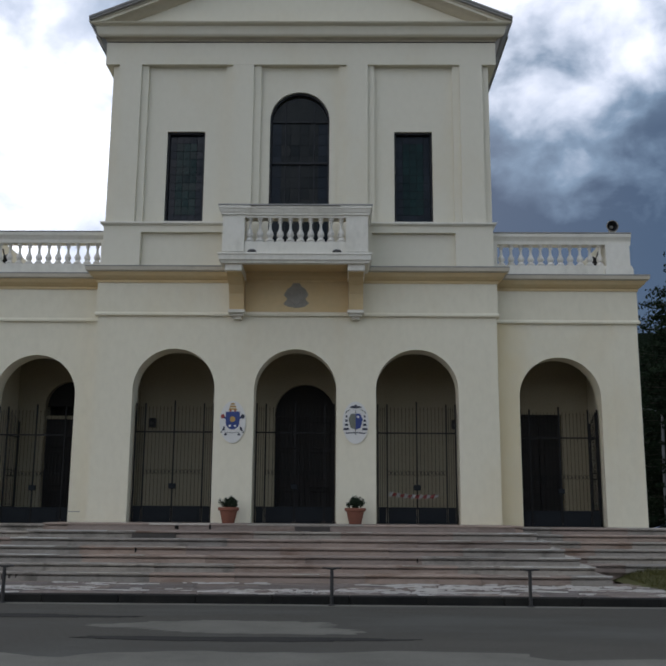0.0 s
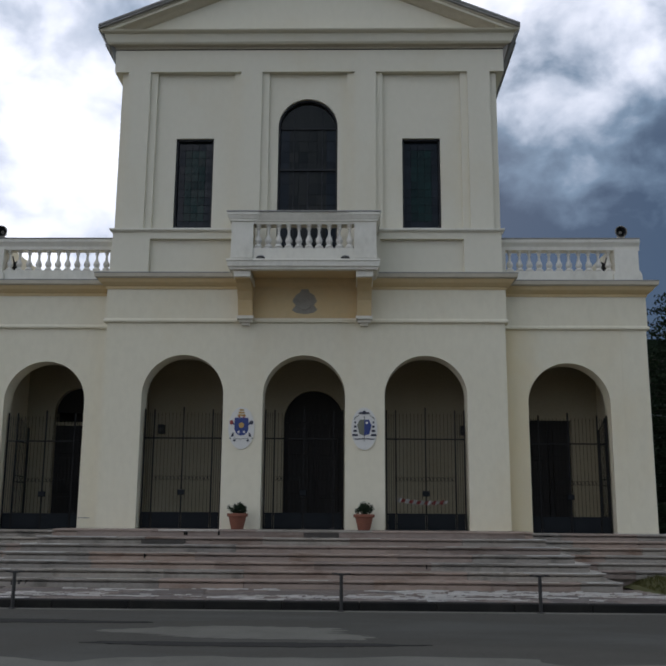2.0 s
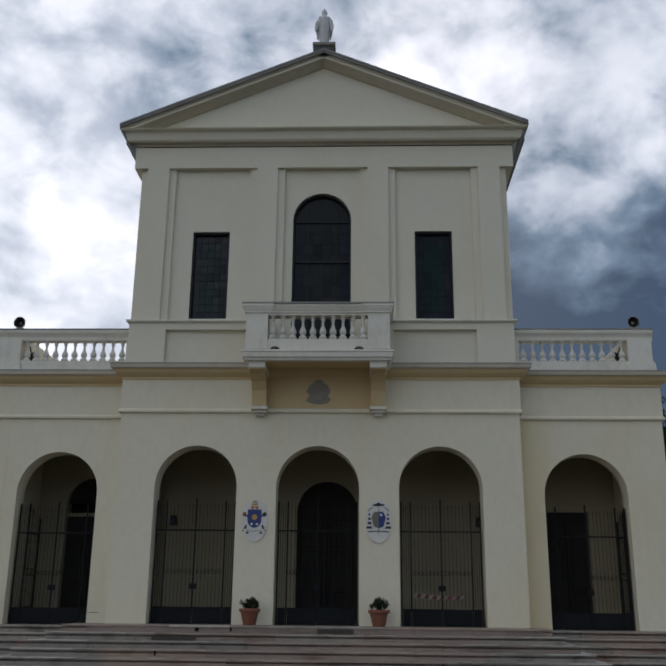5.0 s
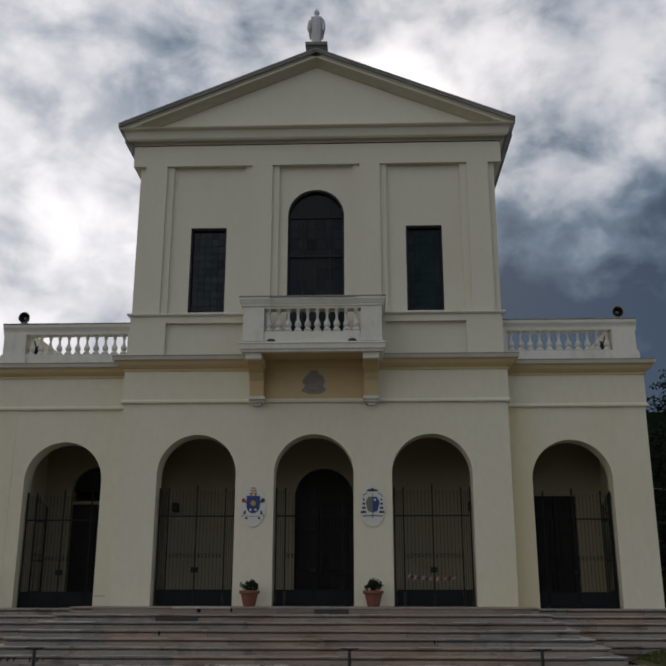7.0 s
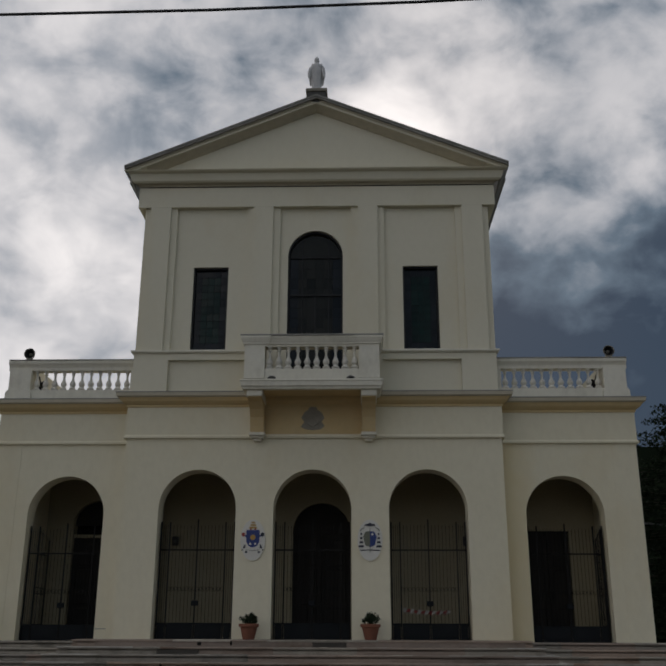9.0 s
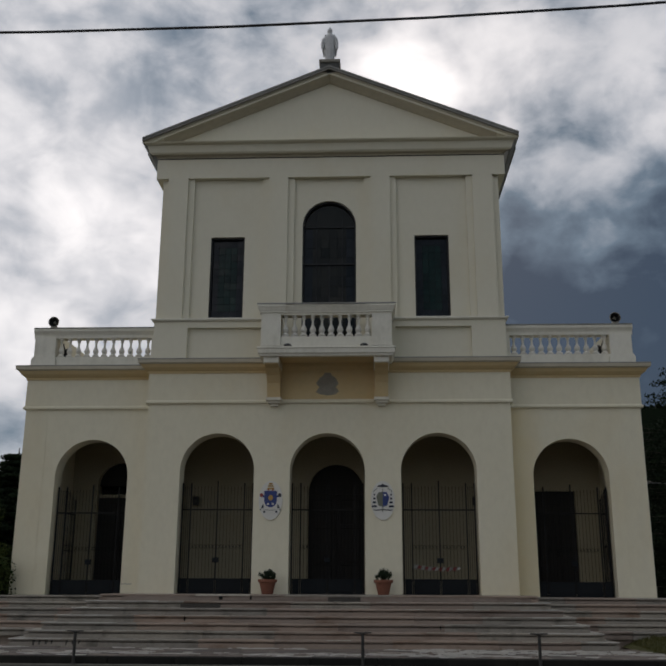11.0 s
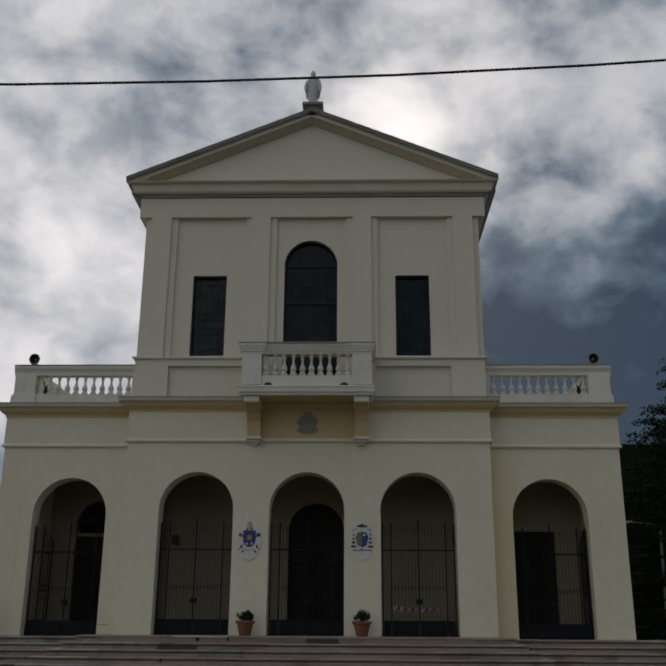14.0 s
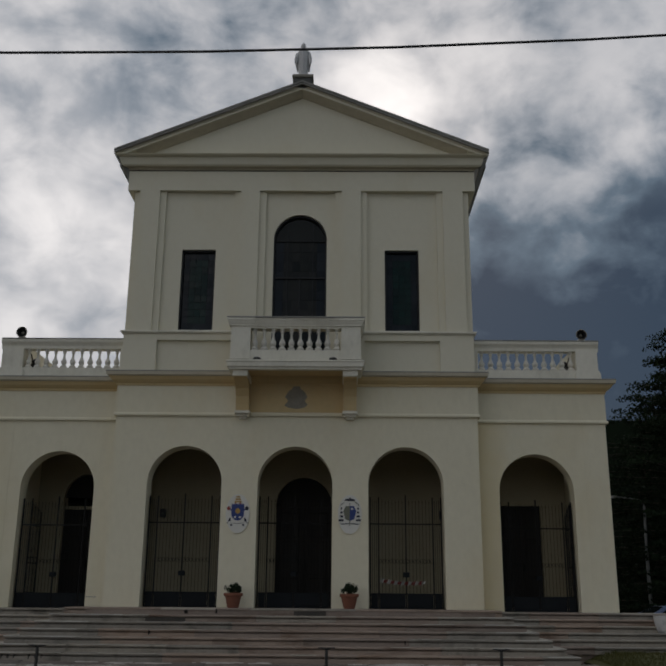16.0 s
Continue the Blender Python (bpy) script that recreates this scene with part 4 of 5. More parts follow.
    part("lock_box", soft_box(c - 0.075, c + 0.075, y - 0.04, y + 0.04, z0 + 0.74, z0 + 0.86, 0.01), IRON_SHEET, g)
    return g


for c in CENTRE_ARCHES:
    iron_gate(c, ARCH_R, 0.30, "closed dark wrought-iron gate with sheet-iron foot")
iron_gate(-WING_ARCH, WING_R, WING_Y + 0.28, "dark wrought-iron gate with an inner leaf swung in", -0.70, 0.72, 0.02, WING_FLOOR)
iron_gate(WING_ARCH, WING_R, WING_Y + 0.28, "dark wrought-iron gate with an inner leaf folded to the jamb", 0.87, 0.42, -0.02, WING_FLOOR)

# red and white tape tied across one gate
tape = thing("barrier_tape", "sagging red and white barrier tape tied to a gate", "tape")
rnd = random.Random(9)
xa, xb, n = 2.12, 3.22, 26
for i in range(n):
    t0, t1 = i / n, (i + 1) / n
    bm = bmesh.new()
    zz = [1.80 - 0.10 * (1 - (2 * t - 1) ** 2) * 0.4 - 0.05 * t for t in (t0, t1)]
    w = 0.04 + 0.012 * math.sin(i * 1.7)
    yy = 0.24 + 0.012 * math.sin(i * 2.1), 0.24 + 0.012 * math.sin((i + 1) * 2.1)
    lean = 0.02
    x0, x1 = xa + (xb - xa) * t0, xa + (xb - xa) * t1
    vs = [bm.verts.new(p) for p in ((x0 - lean, yy[0], zz[0] - w), (x1 - lean, yy[1], zz[1] - w), (x1 + lean, yy[1], zz[1] + w), (x0 + lean, yy[0], zz[0] + w))]
    bm.faces.new(vs)
    bmesh.ops.solidify(bm, geom=list(bm.faces), thickness=0.003)
    part("tape_stripe", bm, TAPE_R if (i // 2) % 2 else TAPE_W, tape)

for x in (-3.88, 3.98):
    sp = thing("loudspeaker", "small black loudspeaker box on the porch wall", "loudspeaker", "porch loudspeakers")
    part("speaker_case", soft_box(x - 0.08, x + 0.08, 3.04, 3.18, 3.50, 3.74, 0.015), BLACK, sp)
    part("speaker_cone", lathe([(0.05, 0), (0.045, 0.01), (0.02, 0.004)], 14), DARKSTONE, sp, at=pose(x, 3.04, 3.60, 90))
    part("speaker_bracket", boxes((x - 0.03, x + 0.03, 3.18, 3.205, 3.55, 3.69)), IRON, sp)


# ---------------------------------------------------------------- plaques with coats of arms
def plate(outline, y0, y1):
    bm = bmesh.new()
    prism(bm, outline, "y", y0, y1)
    return bm


def ellipse(cx, cz, rx, rz, n=28, a0=0.0, a1=2 * math.pi):
    return [(cx + rx * math.cos(a0 + (a1 - a0) * i / n), cz + rz * math.sin(a0 + (a1 - a0) * i / n)) for i in range(n)]


def shield(cx, cz, w, h, n=12):
    pts = [(cx - w, cz + h), (cx + w, cz + h)]
    for i in range(n + 1):
        a = math.pi * i / n
        pts.append((cx + w * math.cos(a), cz - h * 0.15 - h * 0.85 * math.sin(a)))
    return pts


arms = thing("painted_plaque", "white oval plaque with a blue shield, gold tiara and crossed keys", "plaque", "plaques on the arch piers")
cx, cz = -1.405, 3.36
part("plaque_panel", plate(ellipse(cx, cz, 0.295, 0.475, 36), -0.03, 0.0), WHITE, arms)
part("shield", plate(shield(cx, cz + 0.03, 0.155, 0.20), -0.042, -0.03), BLUE, arms)
part("sun_disc", plate(ellipse(cx, cz + 0.06, 0.062, 0.065, 16), -0.047, -0.042), GOLD, arms)
part("star", plate(ellipse(cx - 0.06, cz - 0.09, 0.028, 0.028, 8), -0.047, -0.042), WHITE, arms)
part("nard_flower", plate(ellipse(cx + 0.06, cz - 0.09, 0.030, 0.024, 8), -0.047, -0.042), WHITE, arms)
for k in range(3):
    part("tiara_band", plate([(cx - 0.095 + 0.02 * k, cz + 0.27 + 0.06 * k), (cx + 0.095 - 0.02 * k, cz + 0.27 + 0.06 * k), (cx + 0.08 - 0.02 * k, cz + 0.305 + 0.06 * k), (cx - 0.08 + 0.02 * k, cz + 0.305 + 0.06 * k)], -0.044, -0.03), GOLD, arms)
for s in (-1, 1):
    part("lappet", plate([(cx + s * 0.03, cz + 0.23), (cx + s * 0.06, cz + 0.23), (cx + s * 0.075, cz + 0.27), (cx + s * 0.04, cz + 0.27)], -0.046, -0.03), RED, arms)
    part("key_bow", plate(ellipse(cx + s * 0.225, cz + 0.125, 0.045, 0.05, 14), -0.04, -0.03), RED if s < 0 else NAVY, arms)
    part("key_wing", plate([(cx + s * 0.13, cz + 0.05), (cx + s * 0.21, cz + 0.09), (cx + s * 0.19, cz + 0.13), (cx + s * 0.13, cz + 0.09)], -0.039, -0.03), BLUE, arms)
    part("cord_tassel", plate([(cx + s * 0.17, cz - 0.10), (cx + s * 0.20, cz - 0.11), (cx + s * 0.235, cz - 0.20), (cx + s * 0.17, cz - 0.19)], -0.039, -0.03), NAVY, arms)
    part("key_bit", plate(ellipse(cx + s * 0.15, cz - 0.28, 0.032, 0.025, 8), -0.039, -0.03), NAVY, arms)
    part("key_bit", plate(ellipse(cx + s * 0.245, cz - 0.23, 0.022, 0.018, 8), -0.039, -0.03), OLIVE, arms)
part("scroll_line", plate([(cx - 0.17, cz - 0.225), (cx, cz - 0.24), (cx + 0.17, cz - 0.225), (cx + 0.17, cz - 0.235), (cx, cz - 0.252), (cx - 0.17, cz - 0.235)], -0.038, -0.03), OLIVE, arms)

arms = thing("painted_plaque", "white oval plaque with a two-coloured shield and dark tasselled hat", "plaque", "plaques on the arch piers")
cx, cz = 1.365, 3.36
part("plaque_panel", plate(ellipse(cx, cz, 0.295, 0.475, 36), -0.03, 0.0), WHITE, arms)
part("shield", plate([(cx - 0.16, cz + 0.08), (cx - 0.10, cz + 0.20), (cx, cz + 0.20), (cx, cz - 0.16), (cx - 0.11, cz - 0.12)], -0.042, -0.03), OLIVE, arms)
part("shield", plate([(cx + 0.16, cz + 0.08), (cx + 0.10, cz + 0.20), (cx, cz + 0.20), (cx, cz - 0.16), (cx + 0.11, cz - 0.12)], -0.042, -0.03), BLUE, arms)
part("star", plate(ellipse(cx + 0.055, cz + 0.13, 0.03, 0.028, 8), -0.047, -0.042), WHITE, arms)
part("hat", plate([(cx - 0.14, cz + 0.335), (cx - 0.10, cz + 0.37), (cx - 0.04, cz + 0.375), (cx, cz + 0.41), (cx + 0.04, cz + 0.375), (cx + 0.10, cz + 0.37), (cx + 0.14, cz + 0.335), (cx, cz + 0.32)], -0.044, -0.03), NAVY, arms)
for s in (-1, 1):
    for k, (ox, oz, w) in enumerate(((0.205, 0.14, 0.02), (0.205, 0.045, 0.03), (0.205, -0.05, 0.045), (0.21, -0.145, 0.068))):
        part("tassel", plate([(cx + s * ox - w, cz + oz - 0.024), (cx + s * ox + w, cz + oz - 0.024), (cx + s * ox + w * 0.8, cz + oz + 0.024), (cx + s * ox - w * 0.8, cz + oz + 0.024)], -0.04, -0.03), NAVY, arms)
    part("cord", plate([(cx + s * 0.12, cz + 0.30), (cx + s * 0.22, cz + 0.25), (cx + s * 0.23, cz + 0.20), (cx + s * 0.215, cz + 0.20), (cx + s * 0.20, cz + 0.24), (cx + s * 0.12, cz + 0.285)], -0.038, -0.03), OLIVE, arms)
    part("ribbon_end", plate([(cx + s * 0.01, cz - 0.235), (cx + s * 0.20, cz - 0.25), (cx + s * 0.25, cz - 0.225), (cx + s * 0.19, cz - 0.225), (cx + s * 0.01, cz - 0.215)], -0.038, -0.03), NAVY, arms)
part("cross_staff", plate([(cx - 0.01, cz - 0.28), (cx + 0.01, cz - 0.28), (cx + 0.008, cz + 0.28), (cx - 0.008, cz + 0.28)], -0.036, -0.03), OLIVE, arms)

# ---------------------------------------------------------------- statue on the gable
plinth = thing("statue_plinth", "grey weathered stone plinth on the gable top", "plinth")
part("plinth_block", soft_box(-0.25, 0.26, -0.30, 0.22, 15.10, 15.46, 0.015), DARKSTONE, plinth)
part("plinth_cap", soft_box(-0.29, 0.30, -0.34, 0.26, 15.42, 15.52, 0.015), GREYSTONE, plinth)
prof = [(0.125, 0), (0.14, 0.02), (0.14, 0.06), (0.115, 0.09), (0.125, 0.20), (0.15, 0.38), (0.165, 0.55), (0.165, 0.70), (0.155, 0.80), (0.135, 0.88), (0.090, 0.935), (0.058, 0.96), (0.060, 0.985), (0.072, 1.02), (0.074, 1.06),
        (0.066, 1.10), (0.048, 1.135), (0.030, 1.155), (0.012, 1.19)]
bm = lathe(prof, 40, 1.0, 0.85)
for v in bm.verts:
    a = math.atan2(v.co.y, v.co.x)
    if 0.06 < v.co.z < 0.85:
        f = 1 + 0.07 * math.sin(a * 8 + v.co.z * 3) * min(1, (0.9 - v.co.z) * 2)
        v.co.x, v.co.y = v.co.x * f, v.co.y * f
for s in (-1, 1):
    tube(bm, [(s * 0.10, -0.02, 0.90), (s * 0.165, -0.03, 0.78), (s * 0.195, -0.05, 0.62), (s * 0.20, -0.09, 0.48), (s * 0.195, -0.12, 0.40)], [0.05, 0.055, 0.055, 0.045, 0.02], 10)
    tube(bm, [(s * 0.13, 0.02, 0.86), (s * 0.19, 0.03, 0.60), (s * 0.165, 0.03, 0.25)], [0.05, 0.05, 0.015], 8)
statue = tagged(part("statue", bm, MARBLE, smooth=True, at=Matrix.Translation((-0.005, -0.06, 15.525))), "weathered pale stone statue of a robed figure", "statue")

# ---------------------------------------------------------------- horns and lamps on the wing corners
for s in (-1, 1):
    ball = thing("horn_loudspeaker", "round dark horn loudspeaker on the balustrade corner", "loudspeaker", "horn loudspeakers on the wing corners")
    x = 7.50 if s > 0 else -7.42
    part("horn", lathe([(0.03, 0.22), (0.06, 0.20), (0.085, 0.12), (0.12, 0.03), (0.135, 0.0), (0.140, -0.012), (0.132, -0.015), (0.11, 0.02), (0.075, 0.08), (0.04, 0.12), (0.01, 0.125)], 28), BLACK, ball, smooth=True,
         at=pose(x, WING_Y - 0.08, 8.13, -90))
    bm = bmesh.new()
    tube(bm, [(x + 0.137 * math.cos(q * math.pi / 16), WING_Y - 0.09, 8.13 + 0.137 * math.sin(q * math.pi / 16)) for q in range(33)], 0.011, 6)
    part("horn_rim", bm, GREYSTONE, ball, smooth=True)
    part("horn_core", lathe([(0.045, 0.0), (0.04, 0.02), (0.015, 0.035)], 16), GREYSTONE, ball, smooth=True, at=pose(x, WING_Y - 0.0, 8.13, -90))
    part("horn_foot", soft_box(x - 0.09, x + 0.09, WING_Y - 0.06, WING_Y + 0.10, 7.97, 8.02, 0.012), TRIM, ball)
    lamp = thing("floodlight", "dark floodlight behind the balusters on a bracket", "floodlight", "floodlights on the wing roofs")
    x = s * 7.14
    part("lamp_case", soft_box(-0.11, 0.11, -0.07, 0.07, -0.09, 0.09, 0.015), BLACK, lamp, at=pose(x, WING_Y + 0.28, 7.36, 25, 30 * s, 0))
    bm = bmesh.new()
    tube(bm, [(x, WING_Y + 0.28, 6.93), (x, WING_Y + 0.28, 7.3), (x + s * 0.10, WING_Y + 0.3, 7.62)], 0.018, 6)
    part("lamp_bracket", bm, BLACK, lamp)


# ---------------------------------------------------------------- flower pots
def leaves(bm, centre, spread, count, size, seed, flat=1.0, keep=None):
    """Many small folded leaves strewn through a shape round a centre."""
    rnd = random.Random(seed)
    c = Vector(centre)
    made = 0
    while made < count:
        d = Vector((rnd.gauss(0, 1), rnd.gauss(0, 1), rnd.gauss(0, 1))).normalized() * (rnd.random() ** 0.4)
        p = c + Vector((d.x * spread[0], d.y * spread[1], d.z * spread[2]))
        if keep and not keep(p):
            made += 1
            continue
        n = (d + Vector((rnd.uniform(-0.7, 0.7), rnd.uniform(-0.7, 0.7), rnd.uniform(-0.2, 0.9) * flat))).normalized()
        u = n.orthogonal().normalized()
        u.rotate(Matrix.Rotation(rnd.uniform(0, 6.28), 3, n))
        w = n.cross(u)
        s = size * rnd.uniform(0.6, 1.35)
        v = [bm.verts.new(q) for q in (p - u * s, p + w * s * 0.45 + n * s * 0.12, p + u * s, p - w * s * 0.45 + n * s * 0.12)]
        bm.faces.new((v[0], v[1], v[2]))
        bm.faces.new((v[0], v[2], v[3]))
        made += 1


for k, x in enumerate((-1.395, 1.355)):
    pot = thing("flower_pot", "terracotta flower pot with a low dark green plant", "flower pot", "flower pots by the door", at=(x, -0.38, FLOOR))
    part("pot", lathe([(0.115, 0), (0.13, 0.005), (0.192, 0.27), (0.198, 0.272), (0.222, 0.275), (0.228, 0.285), (0.230, 0.335), (0.220, 0.345), (0.185, 0.335), (0.175, 0.28)], 28), TERRA, pot)
    part("soil", lathe([(0.17, 0.27), (0.17, 0.295), (0.02, 0.305)], 20), SOIL, pot)
    bm = bmesh.new()
    rnd = random.Random(20 + k)
    for i in range(30):
        a, r = rnd.uniform(0, 6.28), rnd.uniform(0.02, 0.20)
        h = rnd.uniform(0.37, 0.58 - r * 0.5)
        leaves(bm, (r * math.cos(a), r * math.sin(a), h), (0.055, 0.055, 0.07), 30, 0.026, 100 + i + 40 * k)
        tube(bm, [(r * 0.5 * math.cos(a), r * 0.5 * math.sin(a), 0.29), (r * math.cos(a), r * math.sin(a), h)], 0.004, 4)
    part("plant", bm, POTLEAF, pot)


# ---------------------------------------------------------------- street furniture
for x in (-10.3, -7.25, -4.17, 0.922, 3.98, 7.02):
    p = thing("railing_post", "grey steel railing post with a flat curved head", "railing post", "railing posts along the kerb", at=(x, -5.86, 0))
    part("post_shaft", lathe([(0.028, -0.05), (0.028, 0.50), (0.022, 0.54)], 12), POST, p)
    bm = bmesh.new()
    tube(bm, [(-0.15, 0, 0.562), (-0.09, 0, 0.562), (-0.03, 0, 0.552), (0.03, 0, 0.552), (0.09, 0, 0.562), (0.15, 0, 0.562)], [0.010, 0.012, 0.018, 0.018, 0.012, 0.010], 8)
    part("post_head", bm, POST, p)
    part("foot_plate", lathe([(0.06, 0), (0.06, 0.012), (0.03, 0.02)], 14), POST, p)

cable = bpy.data.curves.new("overhead_cable", "CURVE")
cable.dimensions, cable.bevel_depth, cable.bevel_resolution = "3D", 0.011, 2
sp = cable.splines.new("POLY")
xs = [-40 + 1.6 * i for i in range(51)]
sp.points.add(len(xs) - 1)
for q, x in zip(sp.points, xs):
    q.co = (x, -16.0, 5.787 + 0.0062 * (x + 1.4) ** 2, 1)
cable.materials.append(BLACK)
tagged(new("overhead_cable", cable), "thin black overhead cable spanning the road", "cable")

lamp = thing("street_lamp", "grey steel street lamp with a curved arm", "street lamp", at=(13.5, 15, 0))
bm = bmesh.new()
tube(bm, [(0, 0, -0.3), (0.02, 0, 3), (0.08, 0, 5.15)], [0.085, 0.065, 0.05], 10)
part("pole", bm, GALV, lamp)
bm = bmesh.new()
tube(bm, [(0.07, 0, 5.0), (0.0, 0, 5.22), (-0.25, 0, 5.33), (-0.8, 0, 5.38), (-1.15, 0, 5.40)], 0.03, 8)
part("arm", bm, GALV, lamp)
part("lamp_head", soft_box(-1.55, -1.05, -0.11, 0.11, 5.36, 5.45, 0.03, 2), WHITE, lamp)

planter = thing("stone_planter", "pale grey stone planter with a tapered foot", "planter", at=(8.72, -1.0, 0.28))
part("planter_bowl", lathe([(0.16, 0), (0.18, 0.03), (0.17, 0.12), (0.22, 0.24), (0.36, 0.45), (0.40, 0.60), (0.42, 0.74), (0.43, 0.77), (0.38, 0.77), (0.36, 0.66)], 28), MARBLE, planter)
part("soil", lathe([(0.36, 0.64), (0.36, 0.67), (0.02, 0.69)], 20), SOIL, planter)

post = thing("marker_post", "white painted stone post beside the hedge", "post", at=(-8.35, -0.42, FLOOR - 0.04))
part("post_shaft", soft_box(-0.07, 0.07, -0.07, 0.07, 0, 0.60, 0.012), MARBLE, post)
part("post_cap", soft_box(-0.085, 0.085, -0.085, 0.085, 0.60, 0.67, 0.015), MARBLE, post)

car = thing("parked_car", "small grey-blue parked hatchback", "car", at=(12.6, 10.0, -0.02))
bm = bmesh.new()
prism(bm, [(-1.9, 0.30), (-1.95, 0.55), (-1.85, 0.72), (-1.0, 0.85), (-0.5, 1.18), (0.9, 1.20), (1.5, 0.95), (1.85, 0.85), (1.95, 0.55), (1.9, 0.30)], "y", -0.78, 0.78)
bmesh.ops.bevel(bm, geom=list(bm.edges), offset=0.07, segments=3, affect="EDGES")
part("body", bm, CAR_BLUE, car, smooth=True)
for s in (-1, 1):
    part("side_window", prisms("y", s * 0.785, s * 0.80, [(-0.75, 0.90), (-0.42, 1.12), (0.82, 1.13), (1.25, 0.93)]), GLASS_CAR, car)
part("windscreen", prisms("y", -0.62, 0.62, [(-1.02, 0.88), (-0.56, 1.17), (-0.54, 1.15), (-1.0, 0.86)]), GLASS_CAR, car)
for x in (-1.25, 1.25):
    for s in (-1, 1):
        w = part("wheel", lathe([(0.20, -0.09), (0.30, -0.085), (0.315, 0), (0.30, 0.085), (0.20, 0.09)], 24), TYRE, car, at=pose(x, s * 0.74, 0.32, 90))
        part("rim", lathe([(0.19, -0.06), (0.20, 0.0), (0.19, 0.06)], 16), GALV, w)


# ---------------------------------------------------------------- trees and hedges
def broad_tree(name, x, y, height, width, seed, label, base=0.0, count=30000, leaf=0.085, mat=LEAF):
    rnd = random.Random(seed)
    t = thing(name, label, "tree", at=(x, y, base))
    bm = bmesh.new()
    tube(bm, [(0, 0, -0.2), (0.08, 0.05, height * 0.25), (-0.05, 0.1, height * 0.5), (0.1, 0, height * 0.8)], [0.24, 0.19, 0.14, 0.05], 10)
    crown = bmesh.new()
    for i in range(34):
        a, h = rnd.uniform(0, 6.28), rnd.uniform(0.22, 0.97)
        reach = width * (0.35 + 0.65 * math.sin(math.pi * min(h * 0.92, 1))) * rnd.uniform(0.55, 1.0) * 0.8
        tip = Vector((reach * math.cos(a), reach * math.sin(a), height * h))
        root = Vector((0, 0, height * max(0.18, h - 0.22)))
        tube(bm, [root, root.lerp(tip, 0.5) + Vector((0, 0, 0.2)), tip], [0.07, 0.045, 0.012], 6)
        leaves(crown, tip, (width * 0.30, width * 0.30, height * 0.085), count // 34, leaf, seed * 50 + i)
        leaves(crown, root.lerp(tip, 0.6), (width * 0.26, width * 0.26, height * 0.07), count // 60, leaf, seed * 50 + i + 500)
    part("trunk", bm, BARK, t)
    part("crown", crown, mat, t)


def conifer(name, x, y, height, width, seed, label, base=0.0, tiers=46, taper=0.75, widest=99.0, boughs=14):
    rnd = random.Random(seed)
    t = thing(name, label, "tree", at=(x, y, base))
    bm = bmesh.new()
    tube(bm, [(0, 0, -0.2), (0, 0, height * 0.5), (0.05, 0, height)], [0.26, 0.16, 0.02], 10)
    crown = bmesh.new()
    for k in range(tiers):
        h = 0.06 + 0.92 * k / tiers
        for j in range(boughs):
            a = rnd.uniform(0, 6.28)
            r = min(width * (1.02 - h) ** taper, widest) * rnd.uniform(0.62, 1.12)
            root, tip = Vector((0, 0, height * h)), Vector((r * math.cos(a), r * math.sin(a), height * h - 0.12 * r + 0.22 * r * rnd.random()))
            tube(bm, [root, tip], [0.035, 0.008], 5)
            for q in range(6):
                c = root.lerp(tip, 0.22 + 0.155 * q)
                leaves(crown, c, (0.34 + 0.03 * width, 0.34 + 0.03 * width, 0.12), 46, 0.085, seed * 1000 + k * 60 + j * 6 + q, 0.4)
    part("trunk", bm, BARK, t)
    part("crown", crown, NEEDLE, t)


conifer("conifer_tree", 17.9, 15.8, 16.0, 10.0, 3, "tall dark conifer with ragged drooping boughs", tiers=50, taper=1.0, widest=6.0, boughs=19)
conifer("conifer_tree", 23.5, 22.0, 16.0, 6.5, 6, "tall dark conifer with ragged drooping boughs")
broad_tree("broadleaf_tree", -14.6, 8.5, 7.9, 2.7, 11, "leafy dark green broadleaf tree")
broad_tree("broadleaf_tree", -17.5, 12.0, 9.0, 3.2, 12, "leafy dark green broadleaf tree")
conifer("conifer_tree", -15.9, 20.0, 7.6, 2.6, 15, "dark conifer behind the broadleaf trees", tiers=22)


def hedge(x0, x1, y0, y1, z0, z1, seed, label, count=9000):
    rnd = random.Random(seed)
    h = thing("hedge", label, "hedge", "hedges beside the steps", at=((x0 + x1) / 2, (y0 + y1) / 2, z0))
    lx, ly, lz = (x1 - x0) / 2, (y1 - y0) / 2, z1 - z0
    bm = bmesh.new()
    for i in range(60):
        c = (rnd.uniform(-lx, lx) * 0.85, rnd.uniform(-ly, ly) * 0.8, rnd.uniform(0.1, 0.92) * lz)
        leaves(bm, c, (0.34, 0.3, 0.24), count // 60, 0.045, seed * 99 + i)
    part("foliage", bm, HEDGE, h)
    bm = bmesh.new()
    for i in range(9):
        x, y = rnd.uniform(-lx, lx) * 0.8, rnd.uniform(-ly, ly) * 0.7
        tube(bm, [(x, y, -0.1), (x + rnd.uniform(-0.2, 0.2), y, lz * 0.5), (x + rnd.uniform(-0.3, 0.3), y, lz * 0.9)], [0.025, 0.018, 0.006], 5)
    part("stems", bm, BARK, h)


hedge(-12.6, -8.05, 0.55, 2.2, 0.3, 2.35, 31, "dense green hedge beside the wing", 16000)
hedge(-9.9, -7.85, -0.25, 0.42, FLOOR - 0.14, 2.1, 34, "overgrown green shrub at the corner of the wing", 9000)
hedge(-11.4, -9.1, -1.7, -0.5, 0.35, 1.75, 32, "rounded green shrub growing over the steps", 9000)
hedge(13.5, 18.5, 8.0, 9.2, -0.02, 0.75, 33, "low dark shrubs at the roadside", 6000)

